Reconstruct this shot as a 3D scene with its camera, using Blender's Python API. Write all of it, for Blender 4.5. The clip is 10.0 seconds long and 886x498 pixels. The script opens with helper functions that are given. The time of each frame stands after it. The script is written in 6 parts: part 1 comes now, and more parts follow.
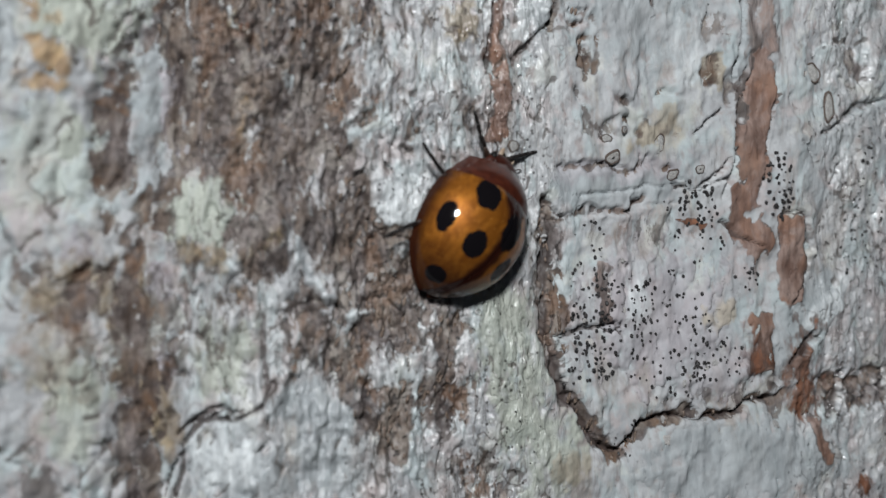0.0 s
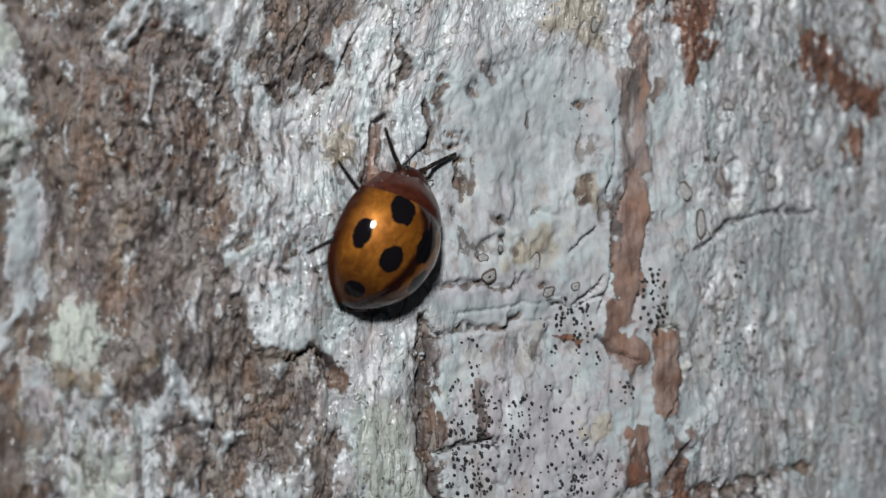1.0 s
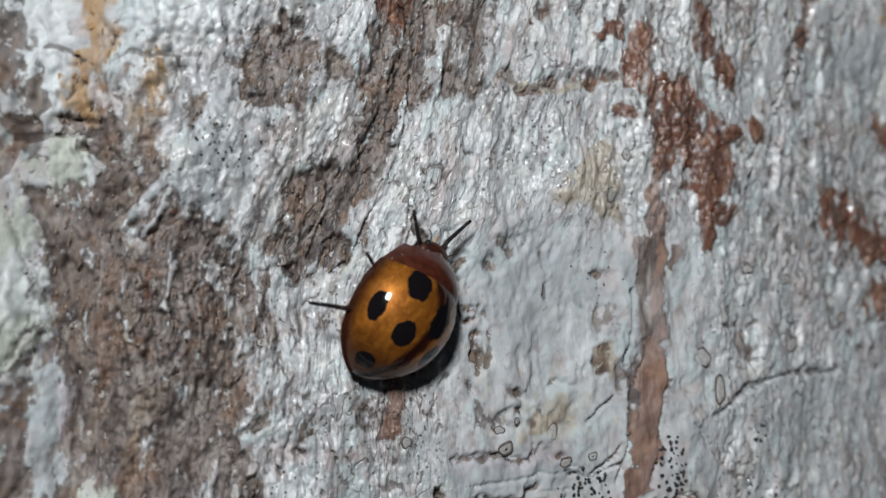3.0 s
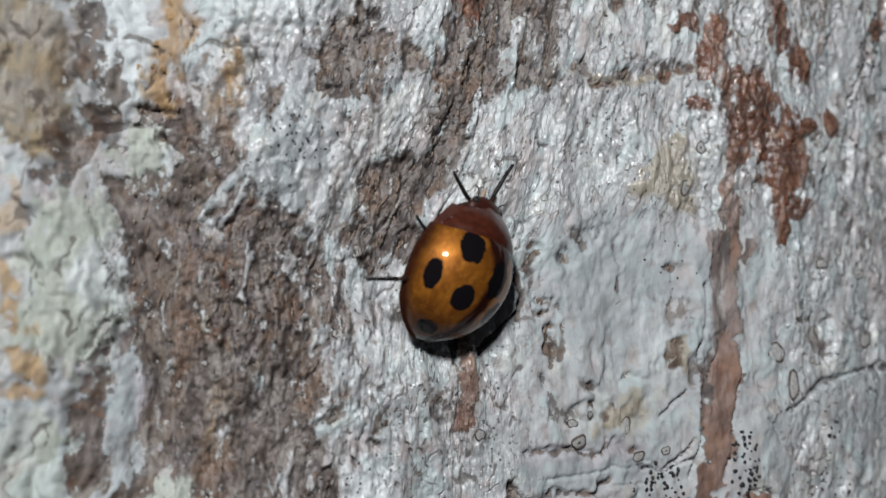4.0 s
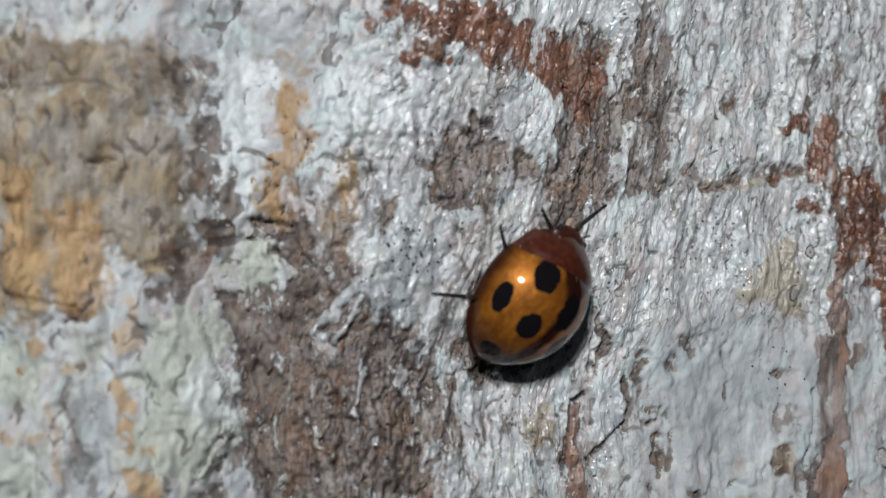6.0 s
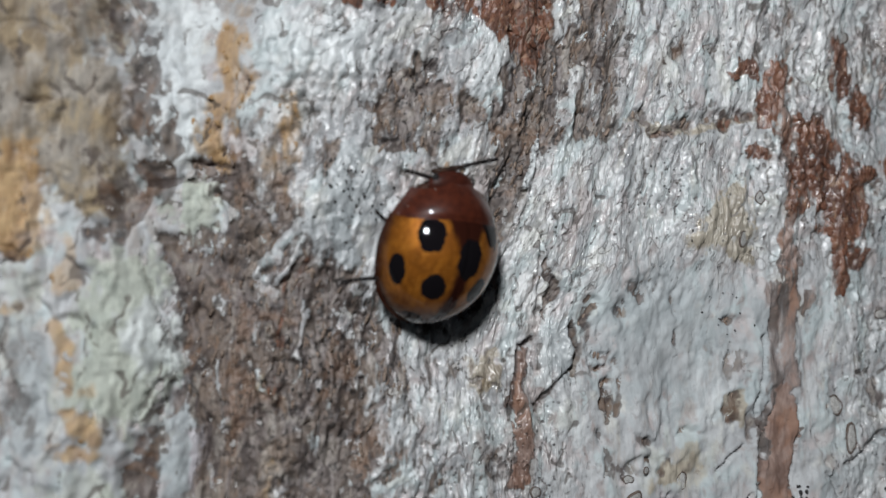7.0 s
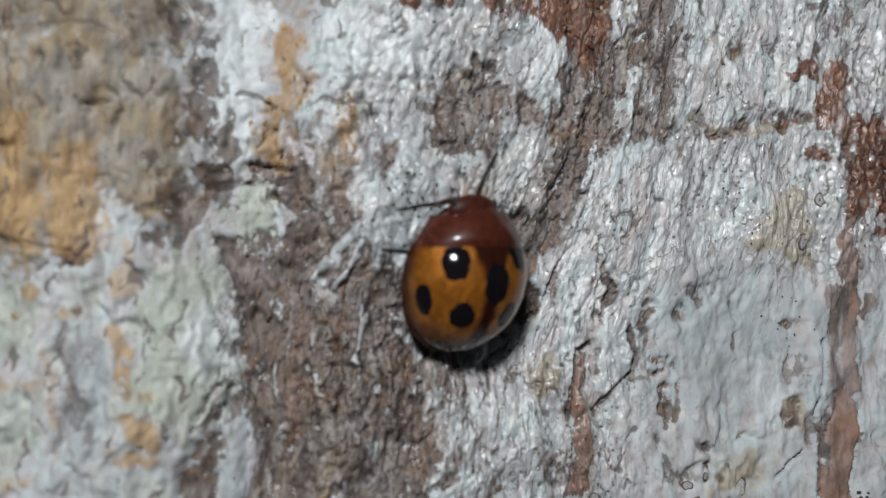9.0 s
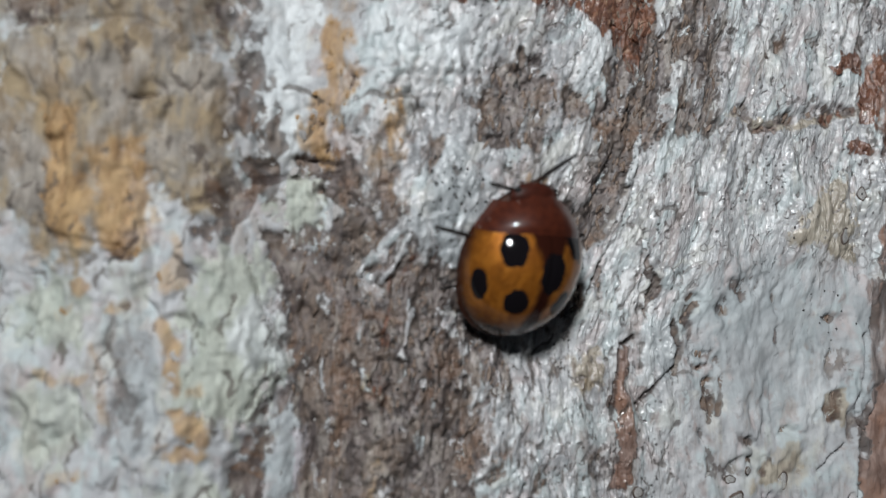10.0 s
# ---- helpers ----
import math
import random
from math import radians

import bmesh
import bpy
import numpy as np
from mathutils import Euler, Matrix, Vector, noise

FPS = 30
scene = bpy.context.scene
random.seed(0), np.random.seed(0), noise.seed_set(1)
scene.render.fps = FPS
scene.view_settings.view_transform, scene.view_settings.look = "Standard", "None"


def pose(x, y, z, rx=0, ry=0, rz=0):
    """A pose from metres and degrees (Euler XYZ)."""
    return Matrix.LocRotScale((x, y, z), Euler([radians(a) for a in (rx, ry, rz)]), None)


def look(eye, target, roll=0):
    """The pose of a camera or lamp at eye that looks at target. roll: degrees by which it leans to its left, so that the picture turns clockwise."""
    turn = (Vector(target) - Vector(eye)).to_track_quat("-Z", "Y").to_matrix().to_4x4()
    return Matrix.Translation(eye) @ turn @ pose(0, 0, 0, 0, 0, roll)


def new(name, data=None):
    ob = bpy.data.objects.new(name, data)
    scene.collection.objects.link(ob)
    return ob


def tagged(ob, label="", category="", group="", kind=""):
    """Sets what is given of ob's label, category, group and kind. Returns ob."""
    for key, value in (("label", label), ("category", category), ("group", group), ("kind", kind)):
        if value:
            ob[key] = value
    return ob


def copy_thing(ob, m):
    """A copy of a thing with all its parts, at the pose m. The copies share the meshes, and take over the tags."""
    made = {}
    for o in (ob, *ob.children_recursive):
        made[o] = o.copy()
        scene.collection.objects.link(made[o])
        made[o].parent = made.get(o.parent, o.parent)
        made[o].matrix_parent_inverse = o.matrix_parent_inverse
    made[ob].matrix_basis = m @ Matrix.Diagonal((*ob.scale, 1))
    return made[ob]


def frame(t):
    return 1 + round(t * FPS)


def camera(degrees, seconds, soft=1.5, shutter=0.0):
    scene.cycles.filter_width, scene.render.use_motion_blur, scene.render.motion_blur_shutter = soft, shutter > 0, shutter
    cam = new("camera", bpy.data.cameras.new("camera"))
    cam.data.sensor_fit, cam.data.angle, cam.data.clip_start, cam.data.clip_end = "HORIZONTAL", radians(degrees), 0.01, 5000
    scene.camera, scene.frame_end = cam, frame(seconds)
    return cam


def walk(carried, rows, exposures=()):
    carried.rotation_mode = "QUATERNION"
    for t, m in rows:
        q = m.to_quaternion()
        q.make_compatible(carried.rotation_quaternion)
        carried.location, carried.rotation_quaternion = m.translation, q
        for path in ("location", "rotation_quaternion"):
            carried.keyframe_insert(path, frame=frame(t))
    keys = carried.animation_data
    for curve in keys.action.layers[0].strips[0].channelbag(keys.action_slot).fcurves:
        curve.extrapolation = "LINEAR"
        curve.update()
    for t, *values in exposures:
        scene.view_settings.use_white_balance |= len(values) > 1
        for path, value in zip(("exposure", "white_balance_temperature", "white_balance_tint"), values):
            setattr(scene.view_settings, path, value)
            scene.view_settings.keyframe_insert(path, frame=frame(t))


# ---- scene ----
MM = 0.001

# ---- camera and its way: seconds, millimetres, degrees ----
cam = camera(34, 10.0, soft=1.5)
cam.data.dof.use_dof = True
cam.data.dof.focus_distance = 0.0583
cam.data.dof.aperture_fstop = 44.0
WAY = [
    (0, -2.56, -53.10, 3.37, 88.45, 0.09, -8.55),
    (0.5, -1.93, -53.36, 4.63, 89.68, -0.13, -10.23),
    (1, -0.44, -54.56, 5.42, 91.10, 0.25, -11.04),
    (1.2, -0.84, -54.79, 6.95, 92.04, 0.15, -10.36),
    (1.3, -0.98, -54.84, 8.55, 92.13, 0.06, -10.01),
    (1.5, -0.40, -55.68, 10.65, 92.47, -0.17, -9.21),
    (2, 1.44, -56.10, 11.54, 93.88, 0.04, -9.09),
    (2.5, 2.21, -56.02, 10.92, 94.40, 0.41, -9.85),
    (2.9, 1.49, -55.06, 9.39, 93.03, 0.19, -9.34),
    (3, 1.08, -55.59, 10.35, 93.14, 0.29, -8.78),
    (3.2, 0.58, -55.31, 10.35, 93.26, 0.22, -8.38),
    (4.3, -0.41, -55.27, 10.00, 92.87, -0.12, -6.99),
    (4.5, -0.52, -55.38, 10.52, 92.56, -0.27, -7.16),
    (5, -1.50, -55.62, 12.45, 92.54, -0.34, -6.74),
    (5.2, -3.69, -55.31, 14.80, 92.26, -0.52, -6.49),
    (6.3, -3.58, -54.42, 15.53, 91.84, -0.77, -6.30),
    (6.5, -2.47, -54.29, 14.53, 91.70, -0.72, -6.25),
    (7, -1.78, -54.34, 13.24, 92.11, -0.48, -6.63),
    (7.5, -3.60, -53.86, 14.26, 91.78, -0.47, -6.11),
    (8, -4.04, -53.37, 14.09, 91.67, -0.57, -5.67),
    (8.5, -4.06, -53.37, 14.13, 91.67, -0.56, -5.52),
    (9, -3.23, -53.58, 13.41, 92.07, -0.48, -5.91),
    (9.5, -3.40, -53.27, 13.13, 91.90, -0.47, -5.94),
    (10, -5.02, -53.34, 13.86, 91.36, -0.59, -6.00),
]
walk(cam, [(t, pose(x * MM, y * MM, z * MM, rx, ry, rz)) for t, x, y, z, rx, ry, rz in WAY],
     exposures=((0, 0.06), (0.5, 0.13), (1.5, 0.10), (2.5, 0.05), (5, 0.0), (6.5, -0.06), (10, -0.07)))

# ---- light: a small cold torch beside the lens, weak daylight around ----
world = bpy.data.worlds.new("world")
scene.world = world
world.use_nodes = True
sky = world.node_tree.nodes["Background"]
sky.inputs["Color"].default_value = (0.75, 0.85, 1.0, 1)
sky.inputs["Strength"].default_value = 0.02
torch = new("torch", bpy.data.lights.new("torch", "AREA"))
torch.data.shape = "DISK"
torch.data.size = 0.018
torch.data.energy = 0.205
torch.data.color = (0.95, 0.975, 1.0)
torch.matrix_world = look((-0.022, -0.118, 0.061), (0.008, 0.001, 0.010))


# ---- noise ----
def lattice(x, y, seed):
    """Gradient noise in the plane, about -0.7 to 0.7."""
    xi, yi = np.floor(x).astype(np.int64), np.floor(y).astype(np.int64)
    fx, fy = x - xi, y - yi
    u, v = fx * fx * fx * (fx * (fx * 6 - 15) + 10), fy * fy * fy * (fy * (fy * 6 - 15) + 10)

    def corner(dx, dy):
        h = ((xi + dx) * 374761393 + (yi + dy) * 668265263 + seed * 974711) & 0xFFFFFFFF
        h = ((h ^ (h >> 13)) * 1274126177) & 0xFFFFFFFF
        a = (h ^ (h >> 16)) * (2 * math.pi / 4294967296.0)
        return np.cos(a) * (fx - dx) + np.sin(a) * (fy - dy)

    n0 = corner(0, 0) * (1 - u) + corner(1, 0) * u
    n1 = corner(0, 1) * (1 - u) + corner(1, 1) * u
    return n0 * (1 - v) + n1 * v


def layers(x, y, seed, octaves=4, gain=0.5):
    total, size = np.zeros(np.shape(x)), 1.0
    for k in range(octaves):
        total = total + size * lattice(x * 2 ** k, y * 2 ** k, seed + 17 * k)
        size *= gain
    return total


def ease(a, b, x):
    t = np.clip((np.asarray(x, float) - a) / (b - a), 0, 1)
    return t * t * (3 - 2 * t)


# ---- the trunk's form, in millimetres: s runs round it, z up ----
R = 50.0


def hollow(s, z):
    """How far the bark lies inside the round of the trunk."""
    return -0.9 + 2.2 * ease(-3, 9, s) - 1.6 * ease(13, 24, s) + 0.9 * np.exp(-((s + 4.5) / 2.0) ** 2) - 0.008 * np.clip(s - 18, 0, 20) ** 2 - 2.2 * ease(-3.5, -11, s) + 0.7 * np.exp(-((s - 4.0) / 3.2) ** 2 - ((z - 13.2) / 3.0) ** 2)


def place(s, z, h):
    """The point at height h over the round of the trunk, in metres."""
    r = R + h
    return np.stack([r * np.sin(s / R), R - r * np.cos(s / R), z + 0 * s], -1) * MM


def uneven(low, start, stop, high, step, wide):
    fine = np.arange(start, stop + step / 2, step)
    left, right = [start], [stop]
    gap = step
    while left[-1] > low:
        gap = min(gap * 1.5, wide)
        left.append(max(left[-1] - gap, low))
    gap = step
    while right[-1] < high:
        gap = min(gap * 1.5, wide)
        right.append(min(right[-1] + gap, high))
    return np.concatenate([left[:0:-1], fine, right[1:]])


S_AXIS = uneven(-math.pi * R, -18.5, 43.0, math.pi * R, 0.078, 4.0)
Z_AXIS = uneven(-140, -11.0, 30.5, 170, 0.078, 8.0)
GS, GZ = np.meshgrid(S_AXIS, Z_AXIS)
NZ, NS = GS.shape

# edges wander: patches are laid out on a plane that is itself disturbed
WS = GS + 0.55 * layers(GS / 1.6, GZ / 2.2, 3, 4, 0.6)
WZ = GZ + 0.55 * layers(GS / 1.6, GZ / 2.2, 57, 4, 0.6)
FRAY = layers(GS / 0.5, GZ / 0.9, 91, 4, 0.65)
KINDS = ("brown", "rust", "orange", "olive", "green", "white", "grey", "yellow", "pinky", "crack", "fissure", "strip")
MASK = {k: np.zeros((NZ, NS), np.float32) for k in KINDS + ("bare",)}


def window(s0, s1, z0, z1):
    i = np.searchsorted(S_AXIS, (s0, s1))
    j = np.searchsorted(Z_AXIS, (z0, z1))
    return slice(j[0], j[1]), slice(i[0], i[1])


def lay(kind, cut, far, amount, fray=0.22):
    """Join a patch into its mask; far is 1 at the patch's rim."""
    soft = 1 - (ease(0.72, 1.18, far + fray * FRAY[cut]) if kind == "crack" else ease(0.4, 1.4, far + fray * FRAY[cut]))
    MASK[kind][cut] = np.maximum(MASK[kind][cut], (amount * soft).astype(np.float32))


def blob(kind, s, z, rs, rz, turn, amount):
    m = 1.5 * max(rs, rz) + 0.8
    cut = window(s - m, s + m, z - m, z + m)
    a = radians(turn)
    x, y = WS[cut] - s, WZ[cut] - z
    u, v = x * math.cos(a) - y * math.sin(a), x * math.sin(a) + y * math.cos(a)
    lay(kind, cut, np.sqrt((u / rs) ** 2 + (v / rz) ** 2), amount, 0.5)


def stroke(kind, r, amount, *way):
    if kind == "crack":
        x, y, rim = GS + 0.35 * (WS - GS), GZ + 0.35 * (WZ - GZ), 0.25
    else:
        x, y, rim = WS, WZ, 0.45
    m = 1.6 * r + 0.8
    cut = window(min(p[0] for p in way) - m, max(p[0] for p in way) + m, min(p[1] for p in way) - m, max(p[1] for p in way) + m)
    x, y = x[cut], y[cut]
    near = np.full(x.shape, 99.0)
    for (a, b), (c, d) in zip(way, way[1:]):
        k = np.clip(((x - a) * (c - a) + (y - b) * (d - b)) / ((c - a) ** 2 + (d - b) ** 2 + 1e-9), 0, 1)
        near = np.minimum(near, np.hypot(x - a - k * (c - a), y - b - k * (d - b)))
    if kind == "crack":
        r = r * np.clip(1.0 + 1.1 * layers(GS[cut] / 1.6, GZ[cut] / 1.6, 77, 2, 0.5), 0.45, 1.6)
    lay(kind, cut, near / r, amount, rim)


# ---- patches of the bark: kind, place, half sizes, turn, strength ----
stroke("brown", 1.90, 1, (-1.65, 12.09), (-1.86, 9.68), (-1.48, 7.26), (-1.30, 4.23))
stroke("brown", 1.23, 1, (0.34, 11.76), (0.74, 8.53), (0.32, 6.07), (1.56, 4.24), (2.42, 2.37))
stroke("brown", 0.92, 0.9, (-3.88, 11.35), (-3.07, 9.30), (-3.08, 6.87), (-3.51, 4.85), (-4.54, 3.22))
stroke("brown", 0.51, 0.8, (-4.67, 11.77), (-6.06, 8.33), (-6.50, 5.96), (-6.33, 4.02))
stroke("brown", 1.12, 0.85, (-1.49, 4.23), (-0.10, 3.62), (1.55, 1.97))
blob("brown", 2.85, 0.07, 1.78, 1.67, 0, 1)
blob("brown", 1.97, -1.99, 1.19, 1.25, 0, 1)
blob("brown", 3.51, -3.96, 1.37, 1.48, 20, 0.95)
blob("brown", 3.51, -5.44, 0.64, 1.06, 0, 0.9)
blob("brown", 5.63, -2.38, 0.72, 2.36, 0, 0.8)
blob("brown", 6.10, -3.70, 1.09, 1.30, 0, 0.95)
blob("brown", 0.29, -0.48, 0.92, 2.26, 0, 0.65)
blob("brown", -0.91, 2.20, 1.00, 0.81, 0, 0.7)
stroke("brown", 0.88, 0.7, (-5.83, 0.41), (-5.50, -2.04), (-5.70, -5.27), (-5.54, -7.33))
blob("brown", -7.68, -0.30, 1.16, 0.80, 0, 0.7)
blob("brown", -8.73, -6.12, 1.20, 1.21, 0, 0.4)
blob("brown", 7.08, -7.03, 1.48, 0.98, 30, 0.55)
blob("brown", 2.66, 10.47, 0.88, 0.83, 0, 0.8)
blob("brown", 2.00, 7.55, 0.64, 0.83, 0, 0.75)
blob("brown", 2.65, 6.64, 0.31, 0.29, 0, 0.8)
blob("brown", 4.58, 6.27, 0.51, 0.74, -20, 0.6)
blob("brown", 4.46, 5.42, 0.42, 0.30, 0, 0.7)
blob("brown", 12.30, 9.87, 0.32, 1.11, 0, 0.55)
blob("brown", 17.67, 10.74, 0.76, 0.80, 0, 0.48)
blob("white", 2.41, -0.55, 0.99, 0.46, 40, 0.9)
blob("white", 4.09, -3.15, 1.27, 0.64, 30, 0.8)
blob("white", 1.57, 6.09, 0.85, 0.52, 0, 0.7)
blob("green", -3.31, 3.62, 1.55, 1.53, 0, 0.8)
blob("green", -5.13, -0.44, 1.07, 1.64, 0, 0.6)
blob("green", -3.35, -2.30, 1.24, 1.84, 0, 0.5)
blob("green", -7.70, -2.66, 1.37, 1.81, 0, 0.8)
blob("green", -8.18, 5.10, 2.39, 3.20, 0, 0.6)
blob("green", -7.80, 10.12, 1.94, 1.40, 0, 0.6)
stroke("green", 1.76, 0.6, (8.07, 0.13), (9.29, -2.54), (10.03, -5.23), (10.03, -7.46))
stroke("grey", 0.80, 0.8, (-5.64, 4.02), (-4.91, 6.31), (-4.70, 8.33))
blob("grey", -2.14, -5.95, 2.20, 1.44, 0, 0.9)
blob("grey", 1.10, -5.47, 1.90, 2.29, 0, 0.8)
blob("grey", 3.53, 3.20, 1.02, 1.47, 0, 0.7)
blob("grey", 13.09, 4.07, 2.65, 0.67, -8, 0.6)
stroke("grey", 1.51, 0.7, (22.43, -0.17), (21.06, -2.49))
blob("orange", -8.07, 8.68, 0.55, 0.64, 0, 0.9)
blob("orange", -7.72, 9.94, 0.31, 0.40, 0, 0.7)
blob("orange", -7.07, 8.55, 0.30, 0.36, 0, 0.5)
blob("pinky", 15.18, -0.94, 4.07, 3.66, 0, 0.7)
blob("pinky", 17.46, -3.30, 3.07, 1.62, 0, 0.6)
blob("pinky", 25.62, -1.24, 3.00, 3.40, 0, 0.4)
stroke("strip", 0.49, 0.6, (20.06, 13.37), (19.95, 10.59))
stroke("strip", 0.50, 0.8, (19.83, 9.20), (19.58, 7.34))
stroke("strip", 0.60, 1, (19.40, 6.52), (19.15, 5.01))
stroke("strip", 0.70, 1, (18.95, 3.85), (18.83, 2.93), (19.60, 1.99))
stroke("strip", 0.74, 1, (21.16, 2.68), (21.31, 1.27), (21.19, -0.14))
stroke("strip", 0.55, 0.9, (19.75, -1.04), (19.75, -2.91))
stroke("strip", 0.67, 1, (21.88, -2.99), (22.03, -4.43))
stroke("strip", 0.49, 0.8, (22.46, -5.40), (23.06, -6.88))
stroke("strip", 0.24, 0.6, (12.83, 0.93), (12.71, -0.87))
blob("rust", 16.94, 2.93, 0.64, 0.18, 0, 0.6)
blob("rust", 25.02, -8.51, 0.67, 0.73, 0, 0.5)
stroke("crack", 0.16, 1, (10.15, 3.84), (10.65, 2.74), (10.28, 0.97), (10.15, -1.24), (10.65, -2.59), (11.03, -3.72), (11.80, -4.88), (12.58, -6.05), (13.64, -6.23))
stroke("crack", 0.10, 0.9, (13.64, -6.23), (14.42, -5.25), (15.70, -4.85), (16.96, -5.37), (18.48, -4.97), (20.54, -4.35))
stroke("crack", 0.10, 0.8, (10.02, 3.95), (10.65, 3.51), (11.03, 3.18))
stroke("crack", 0.06, 0.7, (10.65, -1.70), (11.80, -1.29), (12.58, -1.20))
stroke("crack", 0.06, 0.7, (13.50, -1.12), (13.76, -1.81))
stroke("crack", 0.07, 0.8, (18.92, 11.93), (18.92, 10.55), (18.68, 9.16), (18.93, 8.25))
stroke("crack", 0.06, 0.8, (16.18, 4.31), (16.93, 4.20), (17.93, 4.78), (18.44, 5.47))
stroke("crack", 0.06, 0.7, (16.92, 6.37), (17.67, 7.07), (18.17, 7.54))
stroke("crack", 0.06, 0.9, (-3.99, -5.19), (-3.36, -4.25), (-2.54, -3.81), (-1.93, -3.86))
stroke("crack", 0.06, 0.9, (-3.99, -5.19), (-4.50, -6.00), (-4.80, -7.02))
stroke("crack", 0.06, 0.9, (-0.94, -4.12), (-0.98, -4.94), (-1.54, -5.34))
stroke("crack", 0.10, 0.8, (21.03, 3.39), (21.84, 3.15), (22.42, 1.73))
stroke("crack", 0.10, 0.9, (22.15, -2.06), (21.88, -2.76))
stroke("crack", 0.18, 0.9, (23.98, -3.58), (23.99, -4.54), (23.36, -5.46))
stroke("crack", 0.09, 0.5, (23.99, -4.54), (26.60, -4.23))
stroke("crack", 0.11, 0.6, (-1.11, 0.78), (-1.22, -1.26), (-1.13, -3.10))
stroke("crack", 0.17, 0.6, (-7.18, 0.66), (-8.00, 0.89), (-6.84, 1.25))
stroke("crack", 0.14, 0.5, (-6.49, 7.35), (-6.51, 5.36), (-6.83, 4.02))
stroke("crack", 0.06, 0.6, (12.57, 5.19), (13.62, 5.16))
stroke("crack", 0.06, 0.4, (11.79, 3.96), (13.62, 4.19), (15.68, 4.31))
stroke("crack", 0.08, 0.4, (11.28, 3.07), (13.63, 3.29), (16.18, 3.62))
stroke("brown", 1.32, 1, (8.83, 25.27), (8.84, 22.47), (8.09, 20.34))
stroke("brown", 0.52, 0.95, (8.84, 20.38), (7.85, 18.02), (7.11, 16.62), (6.14, 15.46))
blob("brown", 3.05, 19.77, 1.46, 1.44, 0, 0.95)
blob("brown", 2.83, 18.87, 1.01, 0.55, 0, 0.9)
blob("brown", 5.61, 21.76, 1.21, 0.91, 0, 0.3)
blob("brown", 5.62, 20.40, 1.09, 0.68, 0, 0.3)
stroke("brown", 0.73, 0.85, (5.64, 16.34), (4.70, 15.19), (4.01, 13.40))
blob("brown", 5.66, 13.43, 0.67, 0.85, 0, 0.75)
blob("brown", 3.56, 13.07, 0.41, 0.31, 0, 0.7)
stroke("brown", 1.24, 0.9, (-1.51, 11.02), (-1.68, 8.50), (-1.44, 6.00))
stroke("brown", 1.29, 0.9, (-3.69, 14.41), (-3.86, 11.44), (-3.60, 8.90), (-2.47, 6.00))
blob("brown", -0.06, 9.74, 0.92, 2.53, 0, 0.85)
blob("brown", 0.58, 7.20, 1.04, 1.69, 0, 0.85)
stroke("brown", 0.84, 0.7, (-2.19, 15.46), (-1.75, 13.55), (-1.31, 11.86))
blob("brown", 2.87, 14.48, 0.89, 1.31, 0, 0.4)
blob("brown", 2.46, 11.21, 0.55, 0.86, 0, 0.6)
blob("brown", 2.39, 6.71, 0.48, 0.47, 0, 0.7)
blob("brown", 5.32, 10.87, 0.48, 0.40, 0, 0.5)
blob("brown", 4.99, 6.60, 0.71, 0.66, 0, 0.4)
blob("brown", 7.64, 6.71, 0.74, 0.89, 0, 0.45)
blob("brown", 15.50, 6.48, 1.14, 0.58, 0, 0.34)
blob("brown", 17.82, 9.03, 0.64, 0.71, 0, 0.41)
blob("rust", 7.58, 24.70, 1.12, 1.51, -15, 1)
blob("rust", 5.36, 24.48, 0.73, 1.14, 0, 0.35)
blob("rust", 4.16, 24.57, 0.47, 0.79, 0, 0.3)
stroke("brown", 0.74, 0.55, (11.38, 26.43), (11.37, 24.05), (11.11, 21.67), (11.89, 20.53))
blob("rust", 10.21, 24.44, 0.30, 0.94, 0, 0.3)
blob("rust", 1.67, 24.85, 1.09, 0.49, 0, 0.8)
blob("rust", 3.23, 26.04, 3.20, 0.89, 0, 1)
blob("rust", 19.62, 22.88, 0.78, 0.99, 0, 0.75)
blob("rust", 19.08, 21.75, 0.65, 0.69, 0, 0.85)
blob("rust", 18.68, 19.40, 0.61, 0.22, -20, 0.8)
blob("rust", 18.95, 20.76, 0.65, 0.34, 0, 0.5)
blob("rust", 18.06, 23.17, 0.77, 0.24, -40, 0.75)
blob("rust", 17.65, 20.94, 0.46, 0.29, 0, 0.5)
blob("rust", 22.66, 23.60, 0.47, 1.01, 0, 0.7)
blob("rust", 23.69, 21.79, 0.51, 0.76, -20, 0.65)
blob("rust", 30.03, 15.71, 0.87, 1.05, 0, 0.8)
blob("rust", 32.55, 14.33, 1.48, 1.21, 0, 0.65)
blob("rust", 32.67, 11.65, 0.74, 1.07, 0, 0.6)
blob("rust", 30.16, 13.48, 0.54, 1.05, 0, 0.4)
stroke("rust", 0.62, 0.5, (29.41, 27.21), (28.83, 25.27), (28.08, 23.34))
stroke("rust", 0.33, 0.6, (33.28, 20.04), (33.99, 18.45))
stroke("strip", 0.56, 0.65, (20.21, 15.78), (20.18, 12.86), (20.14, 9.96))
stroke("strip", 0.54, 0.9, (20.01, 9.00), (19.86, 7.08), (19.71, 4.70))
stroke("strip", 0.41, 0.55, (25.05, 24.59), (25.02, 22.79))
blob("orange", -4.00, 19.36, 0.57, 0.97, 0, 1)
blob("orange", -3.69, 20.87, 0.66, 0.56, 0, 0.8)
blob("orange", -1.25, 19.42, 0.41, 0.97, 0, 0.8)
blob("orange", -2.92, 21.26, 0.44, 0.17, 0, 0.7)
